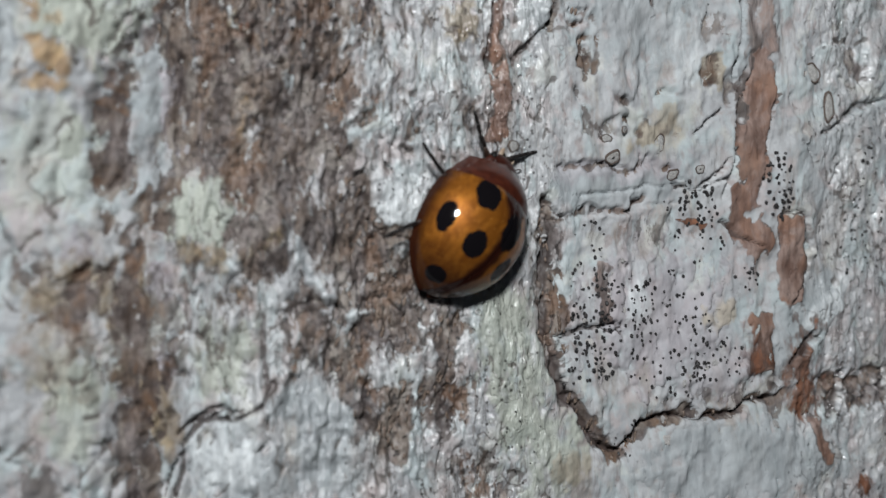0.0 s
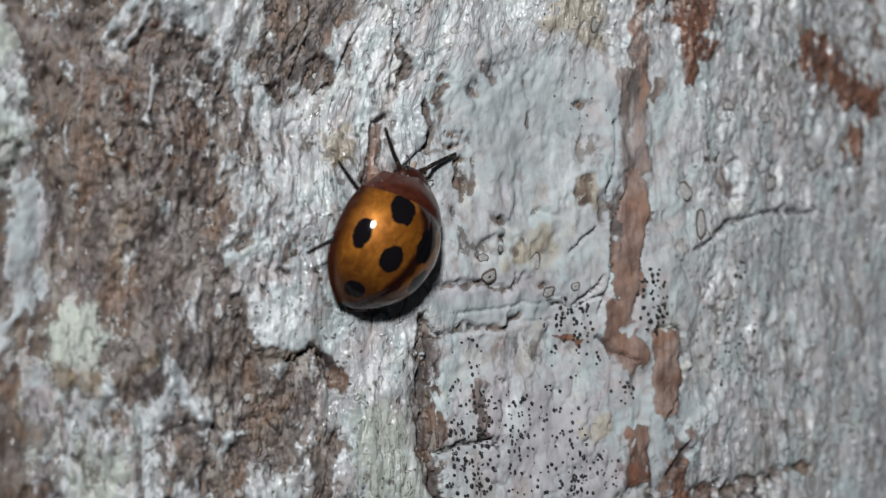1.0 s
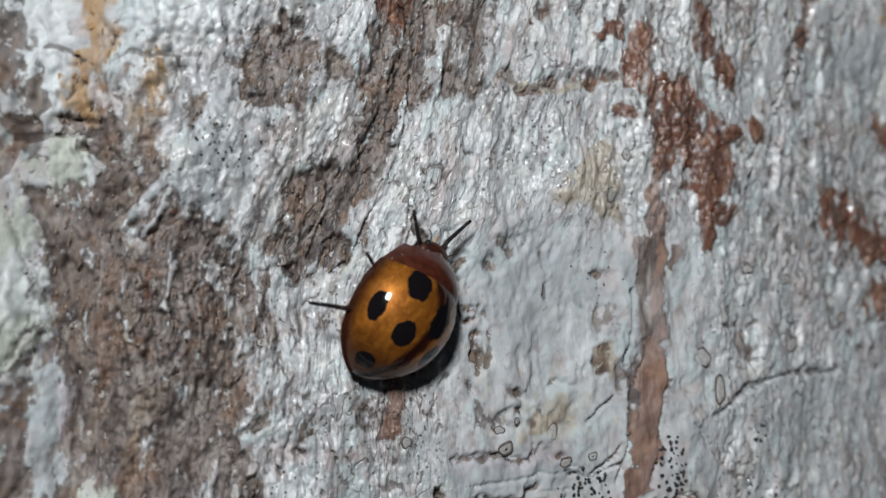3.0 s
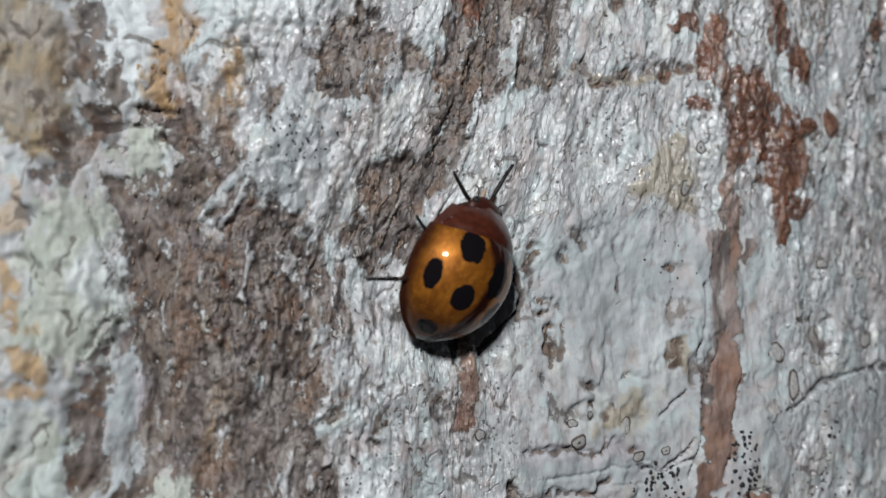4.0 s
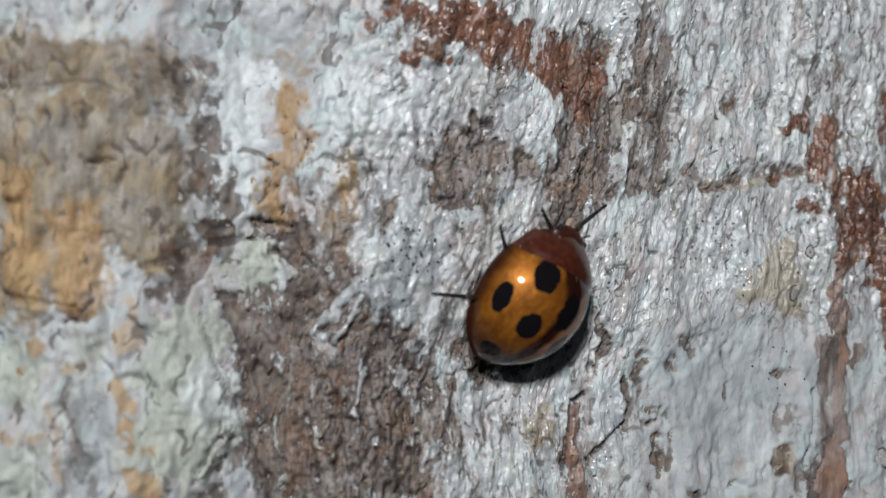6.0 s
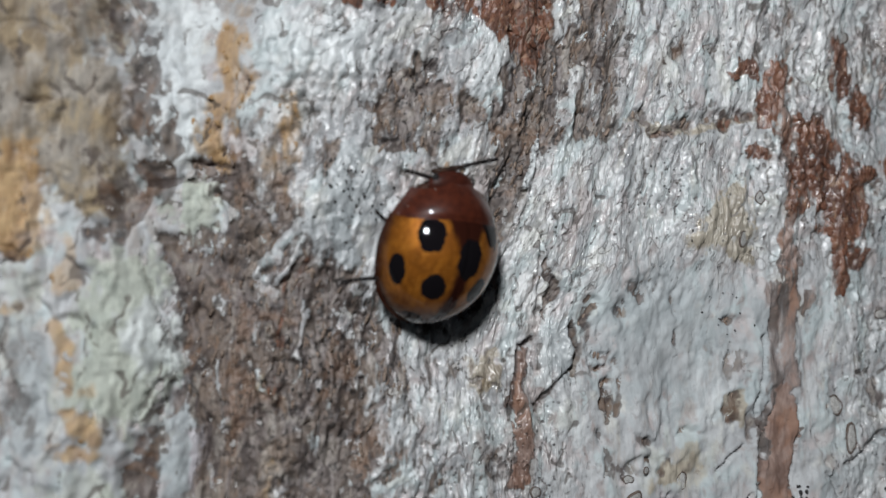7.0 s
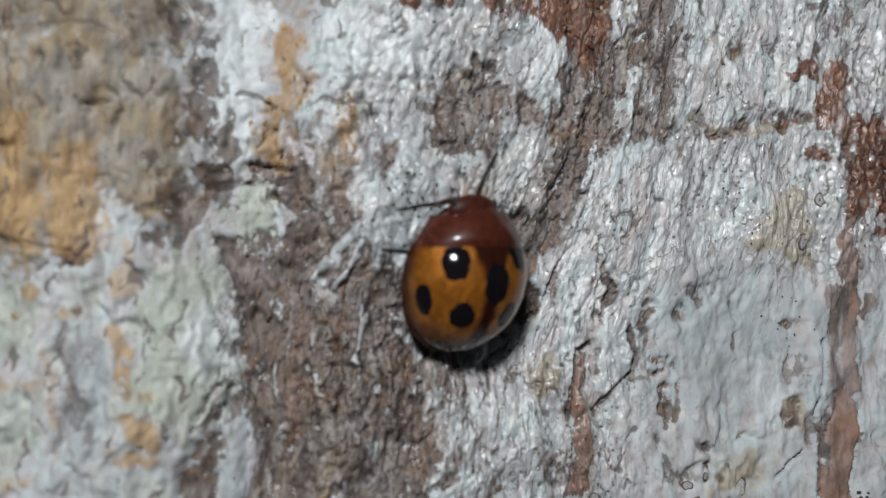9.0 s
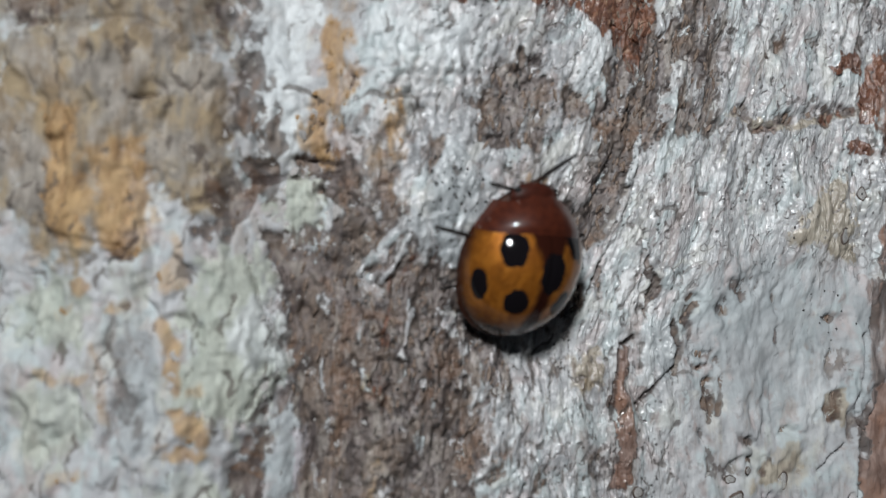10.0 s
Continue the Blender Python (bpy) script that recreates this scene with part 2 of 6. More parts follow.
blob("orange", -3.08, 24.09, 0.89, 0.35, -20, 0.5)
blob("orange", -1.18, 17.38, 0.29, 0.64, 0, 0.4)
blob("orange", 33.66, 26.96, 1.53, 0.69, 0, 0.9)
blob("orange", 33.79, 24.76, 0.69, 0.70, 0, 0.9)
blob("orange", 34.14, 23.69, 1.56, 0.44, -10, 0.7)
blob("orange", 34.69, 22.50, 0.55, 0.55, 0, 0.6)
blob("white", -5.28, 23.40, 1.38, 1.52, 0, 0.9)
blob("white", -5.22, 19.96, 0.99, 1.51, 0, 0.7)
blob("white", 0.20, 22.85, 2.72, 1.76, 0, 0.8)
blob("white", -2.22, 17.80, 0.55, 1.50, 0, 0.6)
blob("white", 6.34, 22.51, 0.54, 1.37, 10, 0.8)
blob("yellow", 17.50, 17.18, 1.03, 0.97, 0, 0.9)
blob("yellow", 16.33, 15.94, 1.17, 0.53, -10, 0.8)
blob("yellow", 18.12, 15.50, 0.52, 0.68, 0, 0.7)
blob("yellow", 6.65, 10.31, 0.68, 0.78, 0, 0.6)
blob("yellow", 15.76, 6.47, 1.03, 0.82, 0, 0.4)
blob("green", -4.78, 16.76, 1.13, 0.97, 0, 1)
blob("green", -5.63, 11.04, 0.76, 1.47, 0, 0.7)
blob("green", 33.89, 21.46, 2.29, 2.48, 0, 0.4)
blob("grey", 1.53, 17.04, 1.51, 1.52, 0, 0.7)
blob("grey", 23.35, 20.12, 1.52, 1.77, 0, 0.5)
stroke("grey", 0.85, 0.6, (23.14, 6.01), (25.06, 7.41), (29.14, 7.78))
blob("grey", 27.72, 6.81, 4.43, 1.77, 0, 0.6)
blob("grey", 26.14, 11.90, 2.36, 2.53, 0, 0.5)
stroke("grey", 1.14, 0.7, (30.20, 22.49), (32.41, 22.97), (34.74, 24.03))
stroke("pinky", 0.64, 0.5, (24.73, 25.07), (24.65, 20.72))
blob("pinky", 28.63, 16.58, 2.09, 3.13, 0, 0.3)
stroke("crack", 0.14, 0.8, (-6.26, 17.53), (-5.19, 17.71), (-3.31, 17.83), (-2.63, 16.53))
stroke("crack", 0.03, 0.9, (-0.54, 23.56), (0.19, 23.50), (0.83, 23.42))
stroke("crack", 0.06, 0.7, (8.84, 19.22), (8.59, 17.82), (8.11, 16.43))
stroke("crack", 0.13, 0.7, (22.85, 6.51), (24.74, 7.67), (27.08, 8.23), (30.20, 8.32))
stroke("crack", 0.08, 0.7, (19.41, 13.82), (19.26, 11.89))
stroke("crack", 0.08, 0.8, (28.73, 20.90), (30.16, 21.02))
stroke("crack", 0.08, 0.7, (26.30, 19.56), (27.00, 21.16), (27.71, 22.26), (29.16, 23.72))
stroke("crack", 0.08, 0.6, (33.07, 19.75), (34.00, 18.73), (34.53, 16.84))
blob("brown", 34.53, 17.38, 0.78, 1.65, 0, 0.4)
stroke("olive", 1.38, 1, (-11.57, 21.66), (-11.34, 19.26), (-11.47, 16.29))
stroke("olive", 1.02, 1, (-7.93, 20.96), (-7.90, 19.15), (-7.71, 17.56))
blob("olive", -9.47, 19.28, 1.26, 1.65, 0, 0.8)
blob("olive", -12.97, 23.07, 1.32, 0.84, 0, 0.7)
blob("olive", -9.53, 23.07, 2.69, 1.25, 0, 0.5)
blob("olive", -15.34, 19.29, 2.11, 4.23, 0, 0.7)
blob("brown", -12.98, 23.48, 1.10, 0.83, 0, 0.36)
blob("brown", -8.83, 23.10, 0.61, 1.44, 0, 0.36)
stroke("brown", 0.60, 0.35, (-7.45, 23.62), (-6.72, 21.47), (-6.69, 19.24))
blob("brown", -7.54, 17.77, 1.20, 0.92, 0, 0.42)
stroke("orange", 0.56, 0.9, (-12.51, 19.27), (-12.48, 17.68), (-12.07, 16.29))
stroke("orange", 0.75, 0.9, (-10.53, 17.68), (-10.33, 16.30), (-10.51, 15.71))
blob("orange", -12.44, 21.06, 0.65, 0.84, 0, 0.5)
blob("orange", -7.75, 20.37, 0.81, 0.83, 0, 0.3)
stroke("orange", 0.41, 0.7, (-8.80, 15.13), (-8.61, 13.56))
stroke("orange", 0.37, 0.85, (-8.86, 12.17), (-8.67, 11.37), (-8.48, 9.99))
blob("orange", -8.33, 9.10, 0.49, 0.33, -10, 0.9)
blob("orange", -8.45, 7.82, 0.91, 0.37, 0, 0.85)
blob("orange", -11.72, 13.53, 0.69, 0.33, -40, 0.85)
blob("orange", -12.20, 12.83, 0.43, 0.25, -30, 0.6)
blob("orange", -10.55, 12.75, 0.51, 0.41, 0, 0.75)
blob("orange", -12.75, 10.34, 0.39, 0.46, 0, 0.75)
blob("orange", -11.86, 10.26, 0.47, 0.37, 0, 0.7)
stroke("orange", 0.37, 0.6, (-11.39, 11.56), (-10.99, 10.39), (-10.87, 9.01))
blob("orange", -12.10, 7.01, 0.86, 0.37, 0, 0.6)
blob("orange", -13.42, 14.69, 1.32, 0.37, 0, 0.5)
blob("orange", -3.69, 24.41, 0.74, 0.25, 0, 0.7)
blob("orange", -3.44, 21.48, 0.46, 0.54, 0, 0.8)
blob("orange", -4.05, 19.61, 0.46, 0.83, 0, 0.9)
blob("orange", -1.16, 19.79, 0.41, 0.87, 0, 0.8)
stroke("white", 1.22, 0.9, (-5.49, 23.89), (-5.46, 21.41), (-5.62, 19.33))
blob("white", -9.61, 16.31, 0.82, 1.03, 0, 0.7)
blob("white", -1.81, 23.09, 1.02, 1.87, 0, 0.7)
blob("green", -4.63, 16.89, 1.14, 1.15, 0, 1)
stroke("green", 1.50, 0.9, (-6.97, 13.96), (-7.12, 11.96), (-7.27, 9.96))
blob("green", -12.78, 12.71, 1.53, 1.65, 0, 0.8)
blob("green", -12.71, 8.77, 1.72, 2.27, 0, 0.7)
blob("green", -9.94, 13.94, 1.04, 1.03, 0, 0.6)
stroke("grey", 0.82, 0.8, (-9.72, 11.57), (-9.52, 10.00), (-9.85, 8.44))
blob("grey", -5.66, 7.24, 1.17, 1.03, 0, 0.7)
blob("grey", 0.53, 16.94, 0.85, 1.25, 0, 0.6)
stroke("brown", 1.13, 0.95, (-3.55, 13.17), (-3.73, 11.10), (-3.07, 8.66), (-2.64, 6.63))
stroke("brown", 0.83, 0.85, (-5.39, 15.01), (-4.39, 13.99), (-3.96, 12.75))
stroke("brown", 0.82, 0.9, (-0.26, 12.38), (-0.24, 9.92), (0.21, 6.63))
blob("brown", -1.64, 8.29, 1.21, 1.83, 0, 0.85)
stroke("brown", 0.61, 0.6, (-2.75, 16.07), (-1.92, 14.84), (-1.09, 13.61))
stroke("brown", 0.33, 0.5, (-1.69, 12.38), (-1.10, 14.02), (-0.91, 15.67))
stroke("brown", 0.46, 0.8, (-4.85, 18.34), (-3.39, 17.94), (-2.96, 16.48), (-2.33, 15.66))
blob("brown", -6.05, 9.71, 0.77, 0.82, 40, 0.5)
blob("brown", -1.53, 16.49, 0.81, 0.82, 0, 0.4)
blob("brown", -0.12, 18.58, 0.62, 1.04, 0, 0.55)
blob("rust", -0.70, 14.44, 0.33, 0.82, 20, 0.35)
blob("rust", -2.09, 12.37, 0.51, 0.41, 0, 0.4)
blob("rust", -1.66, 9.72, 0.50, 0.51, 0, 0.35)
stroke("crack", 0.12, 0.55, (-14.18, 23.00), (-12.17, 22.90), (-10.25, 23.00), (-9.18, 22.78))
stroke("crack", 0.12, 0.55, (-13.25, 16.29), (-12.84, 15.50), (-11.85, 15.29), (-10.50, 15.02), (-9.61, 15.82))
stroke("crack", 0.15, 0.55, (-8.40, 16.64), (-7.36, 16.77), (-6.67, 17.41), (-5.97, 17.96))
stroke("crack", 0.13, 1, (-10.77, 14.42), (-10.31, 14.72), (-9.87, 15.32))
stroke("crack", 0.08, 0.8, (-10.12, 20.26), (-9.32, 20.39))
stroke("crack", 0.09, 0.8, (-5.04, 18.43), (-4.03, 18.36), (-3.19, 18.18))
stroke("crack", 0.08, 0.7, (-6.63, 14.98), (-6.09, 13.16), (-5.43, 11.73), (-5.52, 10.70), (-6.57, 9.12))
stroke("crack", 0.15, 0.7, (-10.55, 12.36), (-10.82, 11.56), (-10.24, 10.00), (-10.69, 9.02), (-10.96, 8.03))
stroke("crack", 0.03, 0.9, (-0.49, 24.18), (0.03, 24.00), (0.77, 23.94))
stroke("crack", 0.06, 0.9, (-2.85, 21.46), (-3.01, 20.94))
stroke("crack", 0.10, 0.6, (-5.15, 11.51), (-4.74, 10.27), (-4.73, 9.03))
blob("yellow", 6.57, 10.20, 0.62, 0.76, 0, 0.6)
blob("brown", -2.07, 8.47, 3.98, 4.03, 0, 0.6)
blob("brown", 2.62, -2.65, 3.55, 3.97, 0, 0.45)
blob("brown", -3.00, 12.71, 4.79, 3.81, 0, 0.5)
blob("brown", 3.76, 16.26, 3.65, 3.54, 0, 0.25)
blob("brown", 7.09, 20.96, 3.96, 3.66, 0, 0.15)
blob("brown", -1.46, 7.66, 4.48, 2.92, 0, 0.6)
blob("brown", 2.69, 9.70, 2.43, 3.45, 0, 0.36)
stroke("brown", 1.72, 0.15, (9.08, 26.23), (10.59, 23.05), (10.09, 19.74))
stroke("brown", 1.53, 0.35, (19.52, 25.11), (20.01, 21.67), (21.59, 19.27))
blob("brown", 29.66, 15.05, 5.80, 5.25, 0, 0.33)
blob("brown", 23.40, 22.90, 2.18, 3.05, 0, 0.36)
blob("brown", -1.93, 16.07, 2.84, 5.35, 0, 0.42)
blob("brown", -8.83, 22.90, 5.39, 2.08, 0, 0.33)
blob("brown", -1.86, 9.92, 3.43, 5.32, 0, 0.5)
blob("brown", 5.99, 21.02, 5.42, 3.46, 0, 0.15)
blob("brown", -6.72, 21.87, 1.16, 4.14, 0, 0.3)
blob("brown", -10.18, 18.28, 5.02, 5.38, 0, 0.23)
blob("brown", -5.97, 18.07, 3.09, 1.24, 0, 0.27)
blob("brown", -10.06, 10.40, 1.25, 2.86, 0, 0.36)
stroke("brown", 0.73, 0.35, (11.03, 2.96), (14.14, 2.27), (16.68, 2.71))
stroke("brown", 0.49, 0.4, (15.18, -4.60), (18.74, -4.28), (21.34, -3.45))
blob("rust", 21.88, -3.47, 1.67, 2.84, 0, 0.35)
blob("rust", 19.49, -2.44, 0.77, 1.40, 0, 0.4)
stroke("strip", 0.70, 0.6, (19.65, 13.74), (19.40, 10.05), (19.41, 6.38))
stroke("brown", 1.55, 0.9, (37.20, 30.00), (36.81, 25.34), (36.79, 20.23))
stroke("orange", 0.67, 0.8, (34.73, 27.89), (34.27, 26.14), (34.01, 24.44))
stroke("olive", 1.93, 0.9, (-12.95, 21.27), (-12.89, 18.28), (-12.07, 16.29))
stroke("olive", 1.44, 0.9, (-9.52, 21.87), (-9.13, 19.10), (-7.89, 17.75))
stroke("olive", 1.69, 0.6, (-14.20, 23.91), (-11.21, 23.65), (-8.13, 23.55))
stroke("brown", 1.46, 0.8, (-3.98, 14.41), (-3.52, 11.31), (-2.65, 7.86))
stroke("brown", 1.24, 0.75, (-0.68, 13.21), (-0.03, 9.92), (0.63, 6.61))
stroke("brown", 0.83, 0.6, (-2.54, 15.66), (-3.57, 14.83), (-4.39, 13.99))
stroke("brown", 1.86, 0.7, (-3.91, 14.42), (-2.14, 11.86), (-0.86, 8.49), (-0.83, 5.99))
blob("brown", -5.10, 12.72, 1.79, 3.40, 0, 0.6)
# brown stain along the groove, with the groove's shading painted in
stroke("brown", 0.36, 0.85, (10.22, 3.62), (10.65, 2.29), (10.28, 0.53), (10.22, -1.47), (10.78, -2.82), (11.29, -3.96), (12.19, -5.35), (13.38, -6.22))
stroke("brown", 0.29, 0.75, (13.64, -6.23), (14.55, -5.26), (15.95, -4.91), (17.22, -5.26), (18.73, -4.86), (20.80, -4.37))
stroke("brown", 0.35, 0.6, (20.80, -4.37), (22.16, -3.96), (24.32, -4.32), (26.60, -3.98))
stroke("crack", 0.13, 1, (10.20, 2.30), (10.23, 0.09), (10.27, -1.47), (10.83, -2.82), (11.34, -3.96))
stroke("crack", 0.14, 0.9, (21.33, -2.97), (22.01, -2.29), (22.43, -1.83))
blob("brown", 3.47, 20.75, 1.97, 1.82, 0, 1)
stroke("brown", 1.44, 1, (8.70, 23.60), (9.20, 21.62), (8.24, 19.82))
stroke("brown", 0.85, 0.95, (7.74, 19.58), (7.50, 18.03), (7.01, 16.71))
stroke("brown", 0.96, 0.7, (11.19, 24.86), (10.95, 22.83), (10.70, 20.80))
blob("rust", 8.08, 24.44, 1.50, 1.44, -20, 1)
blob("rust", 4.74, 25.04, 1.68, 0.65, 0, 0.4)
stroke("brown", 0.63, 0.6, (11.70, 25.34), (11.59, 23.09), (11.22, 20.82))
stroke("orange", 0.95, 0.95, (-12.32, 19.47), (-12.37, 17.68), (-11.87, 16.09))
stroke("orange", 1.04, 0.95, (-10.45, 17.88), (-10.25, 16.49), (-10.42, 15.71))
stroke("strip", 0.33, 0.45, (20.54, 21.11), (20.35, 17.70), (20.15, 13.83), (20.00, 10.47))
stroke("strip", 0.54, 0.8, (19.75, 9.51), (19.61, 6.66), (19.20, 3.35))
blob("grey", 19.26, -7.11, 5.93, 1.88, 0, 0.95)
blob("grey", 13.62, 4.19, 2.86, 0.59, -6, 0.9)
blob("grey", 22.44, -0.64, 1.14, 2.14, 25, 0.9)
blob("green", 10.28, -6.14, 2.24, 2.01, 0, 0.8)
stroke("green", 1.28, 0.85, (8.07, -0.74), (8.56, -2.96), (9.29, -5.19))
blob("grey", 17.45, -1.45, 2.30, 1.62, 0, 0.6)
blob("white", 14.15, -0.00, 0.56, 2.04, 0, 0.7)
blob("grey", 14.39, 11.90, 3.85, 3.84, 0, 0.8)
blob("grey", 9.76, 11.47, 1.23, 1.54, 0, 0.8)
stroke("orange", 0.59, 0.95, (-3.56, 22.94), (-3.40, 21.37), (-3.94, 19.61), (-3.61, 18.46))
blob("orange", -4.56, 19.29, 0.54, 0.84, 0, 0.8)
blob("orange", -2.71, 21.66, 0.33, 0.29, 0, 0.9)
blob("orange", -1.26, 19.90, 0.49, 1.14, 0, 0.9)
blob("orange", -1.96, 18.54, 0.41, 0.82, 0, 0.5)
blob("brown", -3.61, 18.57, 1.27, 0.50, 0, 0.7)
blob("green", -4.63, 16.79, 1.03, 1.25, 0, 1)
blob("green", -4.81, 15.64, 0.82, 0.83, 0, 0.7)
blob("white", -5.47, 22.03, 1.19, 2.29, 0, 0.8)
stroke("brown", 0.52, 0.56, (-6.33, 17.84), (-6.83, 16.39), (-7.69, 15.56))
blob("olive", -2.33, 7.77, 1.20, 2.64, 0, 0.8)
blob("olive", -1.43, 2.31, 0.98, 1.01, 0, 0.8)
blob("green", -3.23, 3.11, 1.65, 1.62, 0, 0.9)
blob("white", 3.91, 3.49, 1.37, 1.27, 0, 0.8)
blob("white", 4.83, 6.04, 0.70, 1.28, 0, 0.5)
stroke("crack", 0.04, 0.8, (2.68, 3.50), (3.46, 2.44), (4.37, 2.32), (5.30, 2.83), (6.02, 2.18))
stroke("crack", 0.05, 0.7, (19.44, 9.02), (19.02, 7.61), (18.84, 5.74), (18.19, 3.87))
stroke("brown", 0.31, 0.7, (2.57, 4.33), (3.01, 2.66), (4.83, 2.42), (6.03, 1.75))
blob("white", 16.84, 9.65, 1.77, 2.08, 0, 0.6)
blob("yellow", 14.82, 6.39, 1.28, 0.50, -20, 0.7)
blob("yellow", 6.73, 10.39, 0.59, 0.65, 0, 0.8)
blob("yellow", 17.73, 8.98, 0.77, 0.60, 0, 0.7)
blob("rust", 30.87, 15.25, 1.44, 1.19, 0, 0.8)
blob("rust", 33.78, 13.99, 1.69, 1.09, 0, 0.8)
blob("yellow", 17.26, 16.60, 1.39, 0.96, 0, 1)
blob("yellow", 17.63, 15.40, 0.36, 0.48, 0, 0.9)
stroke("yellow", 0.30, 0.55, (13.16, 20.52), (16.03, 20.54), (18.61, 21.02))
blob("brown", 0.36, 14.14, 1.23, 2.34, 0, 0.9)
stroke("brown", 0.82, 0.9, (-2.34, 16.07), (-0.67, 12.38), (1.47, 8.23))
stroke("brown", 0.70, 0.9, (9.69, 22.98), (7.99, 18.93), (7.02, 16.05))
blob("rust", 6.95, 24.58, 1.00, 0.88, 0, 1)
stroke("brown", 0.96, 0.9, (-4.68, 11.01), (-4.22, 8.02), (-3.54, 5.49))
stroke("brown", 0.83, 0.49, (-6.72, 23.66), (-6.34, 21.17), (-6.13, 19.06))
stroke("brown", 0.75, 0.8, (-3.95, 11.92), (-3.49, 9.05), (-2.64, 6.63))
blob("brown", -5.97, 17.65, 0.78, 0.83, 0, 0.42)
stroke("brown", 0.45, 0.7, (-2.77, 17.93), (-2.54, 16.07), (-1.91, 14.02))
blob("brown", -7.13, 0.38, 0.75, 1.00, 0, 0.6)
stroke("brown", 0.17, 0.8, (10.17, -0.36), (10.53, -2.81), (11.80, -4.66), (12.79, -6.07), (13.63, -6.00))
stroke("brown", 0.19, 0.8, (14.93, -4.93), (16.97, -5.32), (18.74, -4.93), (20.54, -4.40))
blob("brown", 12.46, -5.37, 0.80, 0.68, 0, 0.7)
stroke("crack", 0.04, 0.8, (11.03, -1.49), (11.92, -1.30), (12.63, -1.23), (13.11, -1.51), (13.63, -1.17))
stroke("white", 0.43, 0.8, (22.15, -1.58), (23.02, -0.66), (24.28, 0.26))
blob("yellow", 17.96, -1.00, 1.14, 0.65, 0, 0.5)
blob("yellow", 11.16, -6.86, 1.53, 0.67, 0, 0.5)
stroke("pinky", 0.59, 0.6, (11.03, 4.73), (13.09, 5.02), (15.93, 4.99))
blob("green", 14.91, 6.57, 2.79, 2.04, 0, 0.5)
blob("yellow", 17.80, 9.03, 0.54, 0.50, 0, 0.8)
blob("yellow", 15.66, 6.58, 0.66, 0.50, 0, 0.6)
stroke("brown", 0.14, 0.6, (12.17, 10.19), (12.25, 8.75))
blob("brown", 24.70, 9.63, 0.52, 1.20, 0, 0.5)
blob("olive", 6.61, 10.28, 0.63, 0.64, 0, 0.5)
stroke("crack", 0.04, 0.6, (15.92, 4.76), (16.93, 4.31), (18.07, 5.01), (18.44, 5.47))
stroke("crack", 0.05, 0.7, (21.83, 6.21), (23.29, 4.34), (23.91, 5.30))
blob("rust", 18.07, 23.08, 0.78, 0.30, -35, 1)
blob("rust", 18.38, 22.92, 0.26, 0.30, 0, 1)
blob("rust", 19.19, 21.66, 0.66, 1.11, 15, 1)
blob("rust", 22.71, 23.26, 0.53, 1.15, 0, 0.9)
blob("rust", 23.64, 21.69, 0.70, 0.87, -20, 0.9)
blob("rust", 18.66, 19.43, 0.61, 0.27, 0, 1)
blob("brown", 30.18, 26.84, 1.09, 1.09, 0, 0.8)
stroke("brown", 0.43, 0.7, (29.27, 25.79), (28.51, 24.37))
blob("orange", 33.92, 24.93, 0.61, 0.56, 0, 1)
stroke("brown", 1.17, 1, (36.98, 29.38), (37.01, 25.37), (37.27, 22.26))
blob("brown", 17.53, 21.09, 0.39, 0.34, 0, 0.9)
blob("brown", 14.90, 23.75, 0.37, 0.53, 0, 0.7)
stroke("brown", 0.30, 0.6, (33.28, 20.50), (34.18, 19.20), (34.72, 18.13))
blob("brown", 29.04, 19.12, 0.64, 0.69, 0, 0.6)
blob("grey", 31.88, 22.84, 1.68, 1.64, 0, 0.8)
blob("olive", -7.35, 0.47, 2.51, 1.41, 0, 0.55)
blob("olive", -8.36, -1.84, 1.40, 1.81, 0, 0.45)
blob("brown", -8.67, 1.29, 1.19, 0.80, 0, 0.5)
blob("green", -7.55, -3.86, 1.18, 1.82, 0, 0.7)
stroke("olive", 0.78, 0.6, (-5.66, 0.80), (-5.85, -2.01), (-4.58, -4.97))
stroke("crack", 0.05, 0.8, (-7.84, 0.49), (-7.18, 0.86), (-6.77, 1.25))
blob("brown", 4.46, 15.76, 0.90, 1.11, 0, 0.9)
blob("brown", 4.12, 14.31, 0.66, 0.80, 0, 0.9)
blob("brown", 5.68, 13.47, 0.54, 0.49, 0, 0.8)
stroke("brown", 0.21, 0.6, (6.91, 14.74), (7.16, 13.62))
stroke("brown", 0.26, 0.7, (2.86, 12.41), (2.43, 10.46), (1.78, 8.74))
blob("bare", -6.43, 10.99, 1.56, 3.00, 0, 1)
blob("bare", -5.48, 7.41, 0.67, 1.42, 0, 0.45)
blob("bare", -3.23, 3.31, 1.23, 1.42, 0, 0.9)
blob("bare", -7.49, 5.32, 0.77, 1.60, 0, 0.35)
blob("green", -6.43, 10.99, 1.46, 2.80, 0, 0.8)
stroke("brown", 0.34, 1, (2.35, 4.33), (2.90, 2.66), (4.37, 2.21), (5.42, 2.79), (6.02, 2.07), (6.39, 1.52))
stroke("crack", 0.07, 0.9, (2.68, 3.08), (3.46, 2.33), (4.49, 2.31), (5.35, 2.83), (5.98, 2.18))
stroke("brown", 0.88, 0.95, (2.14, 1.84), (3.92, 0.53), (3.02, -1.11))
stroke("brown", 0.67, 0.9, (4.84, 1.56), (5.08, 0.06), (3.92, -1.58))
blob("brown", 6.15, -1.17, 0.53, 0.73, 0, 0.9)
blob("brown", 5.32, -2.95, 0.95, 0.86, 0, 0.7)
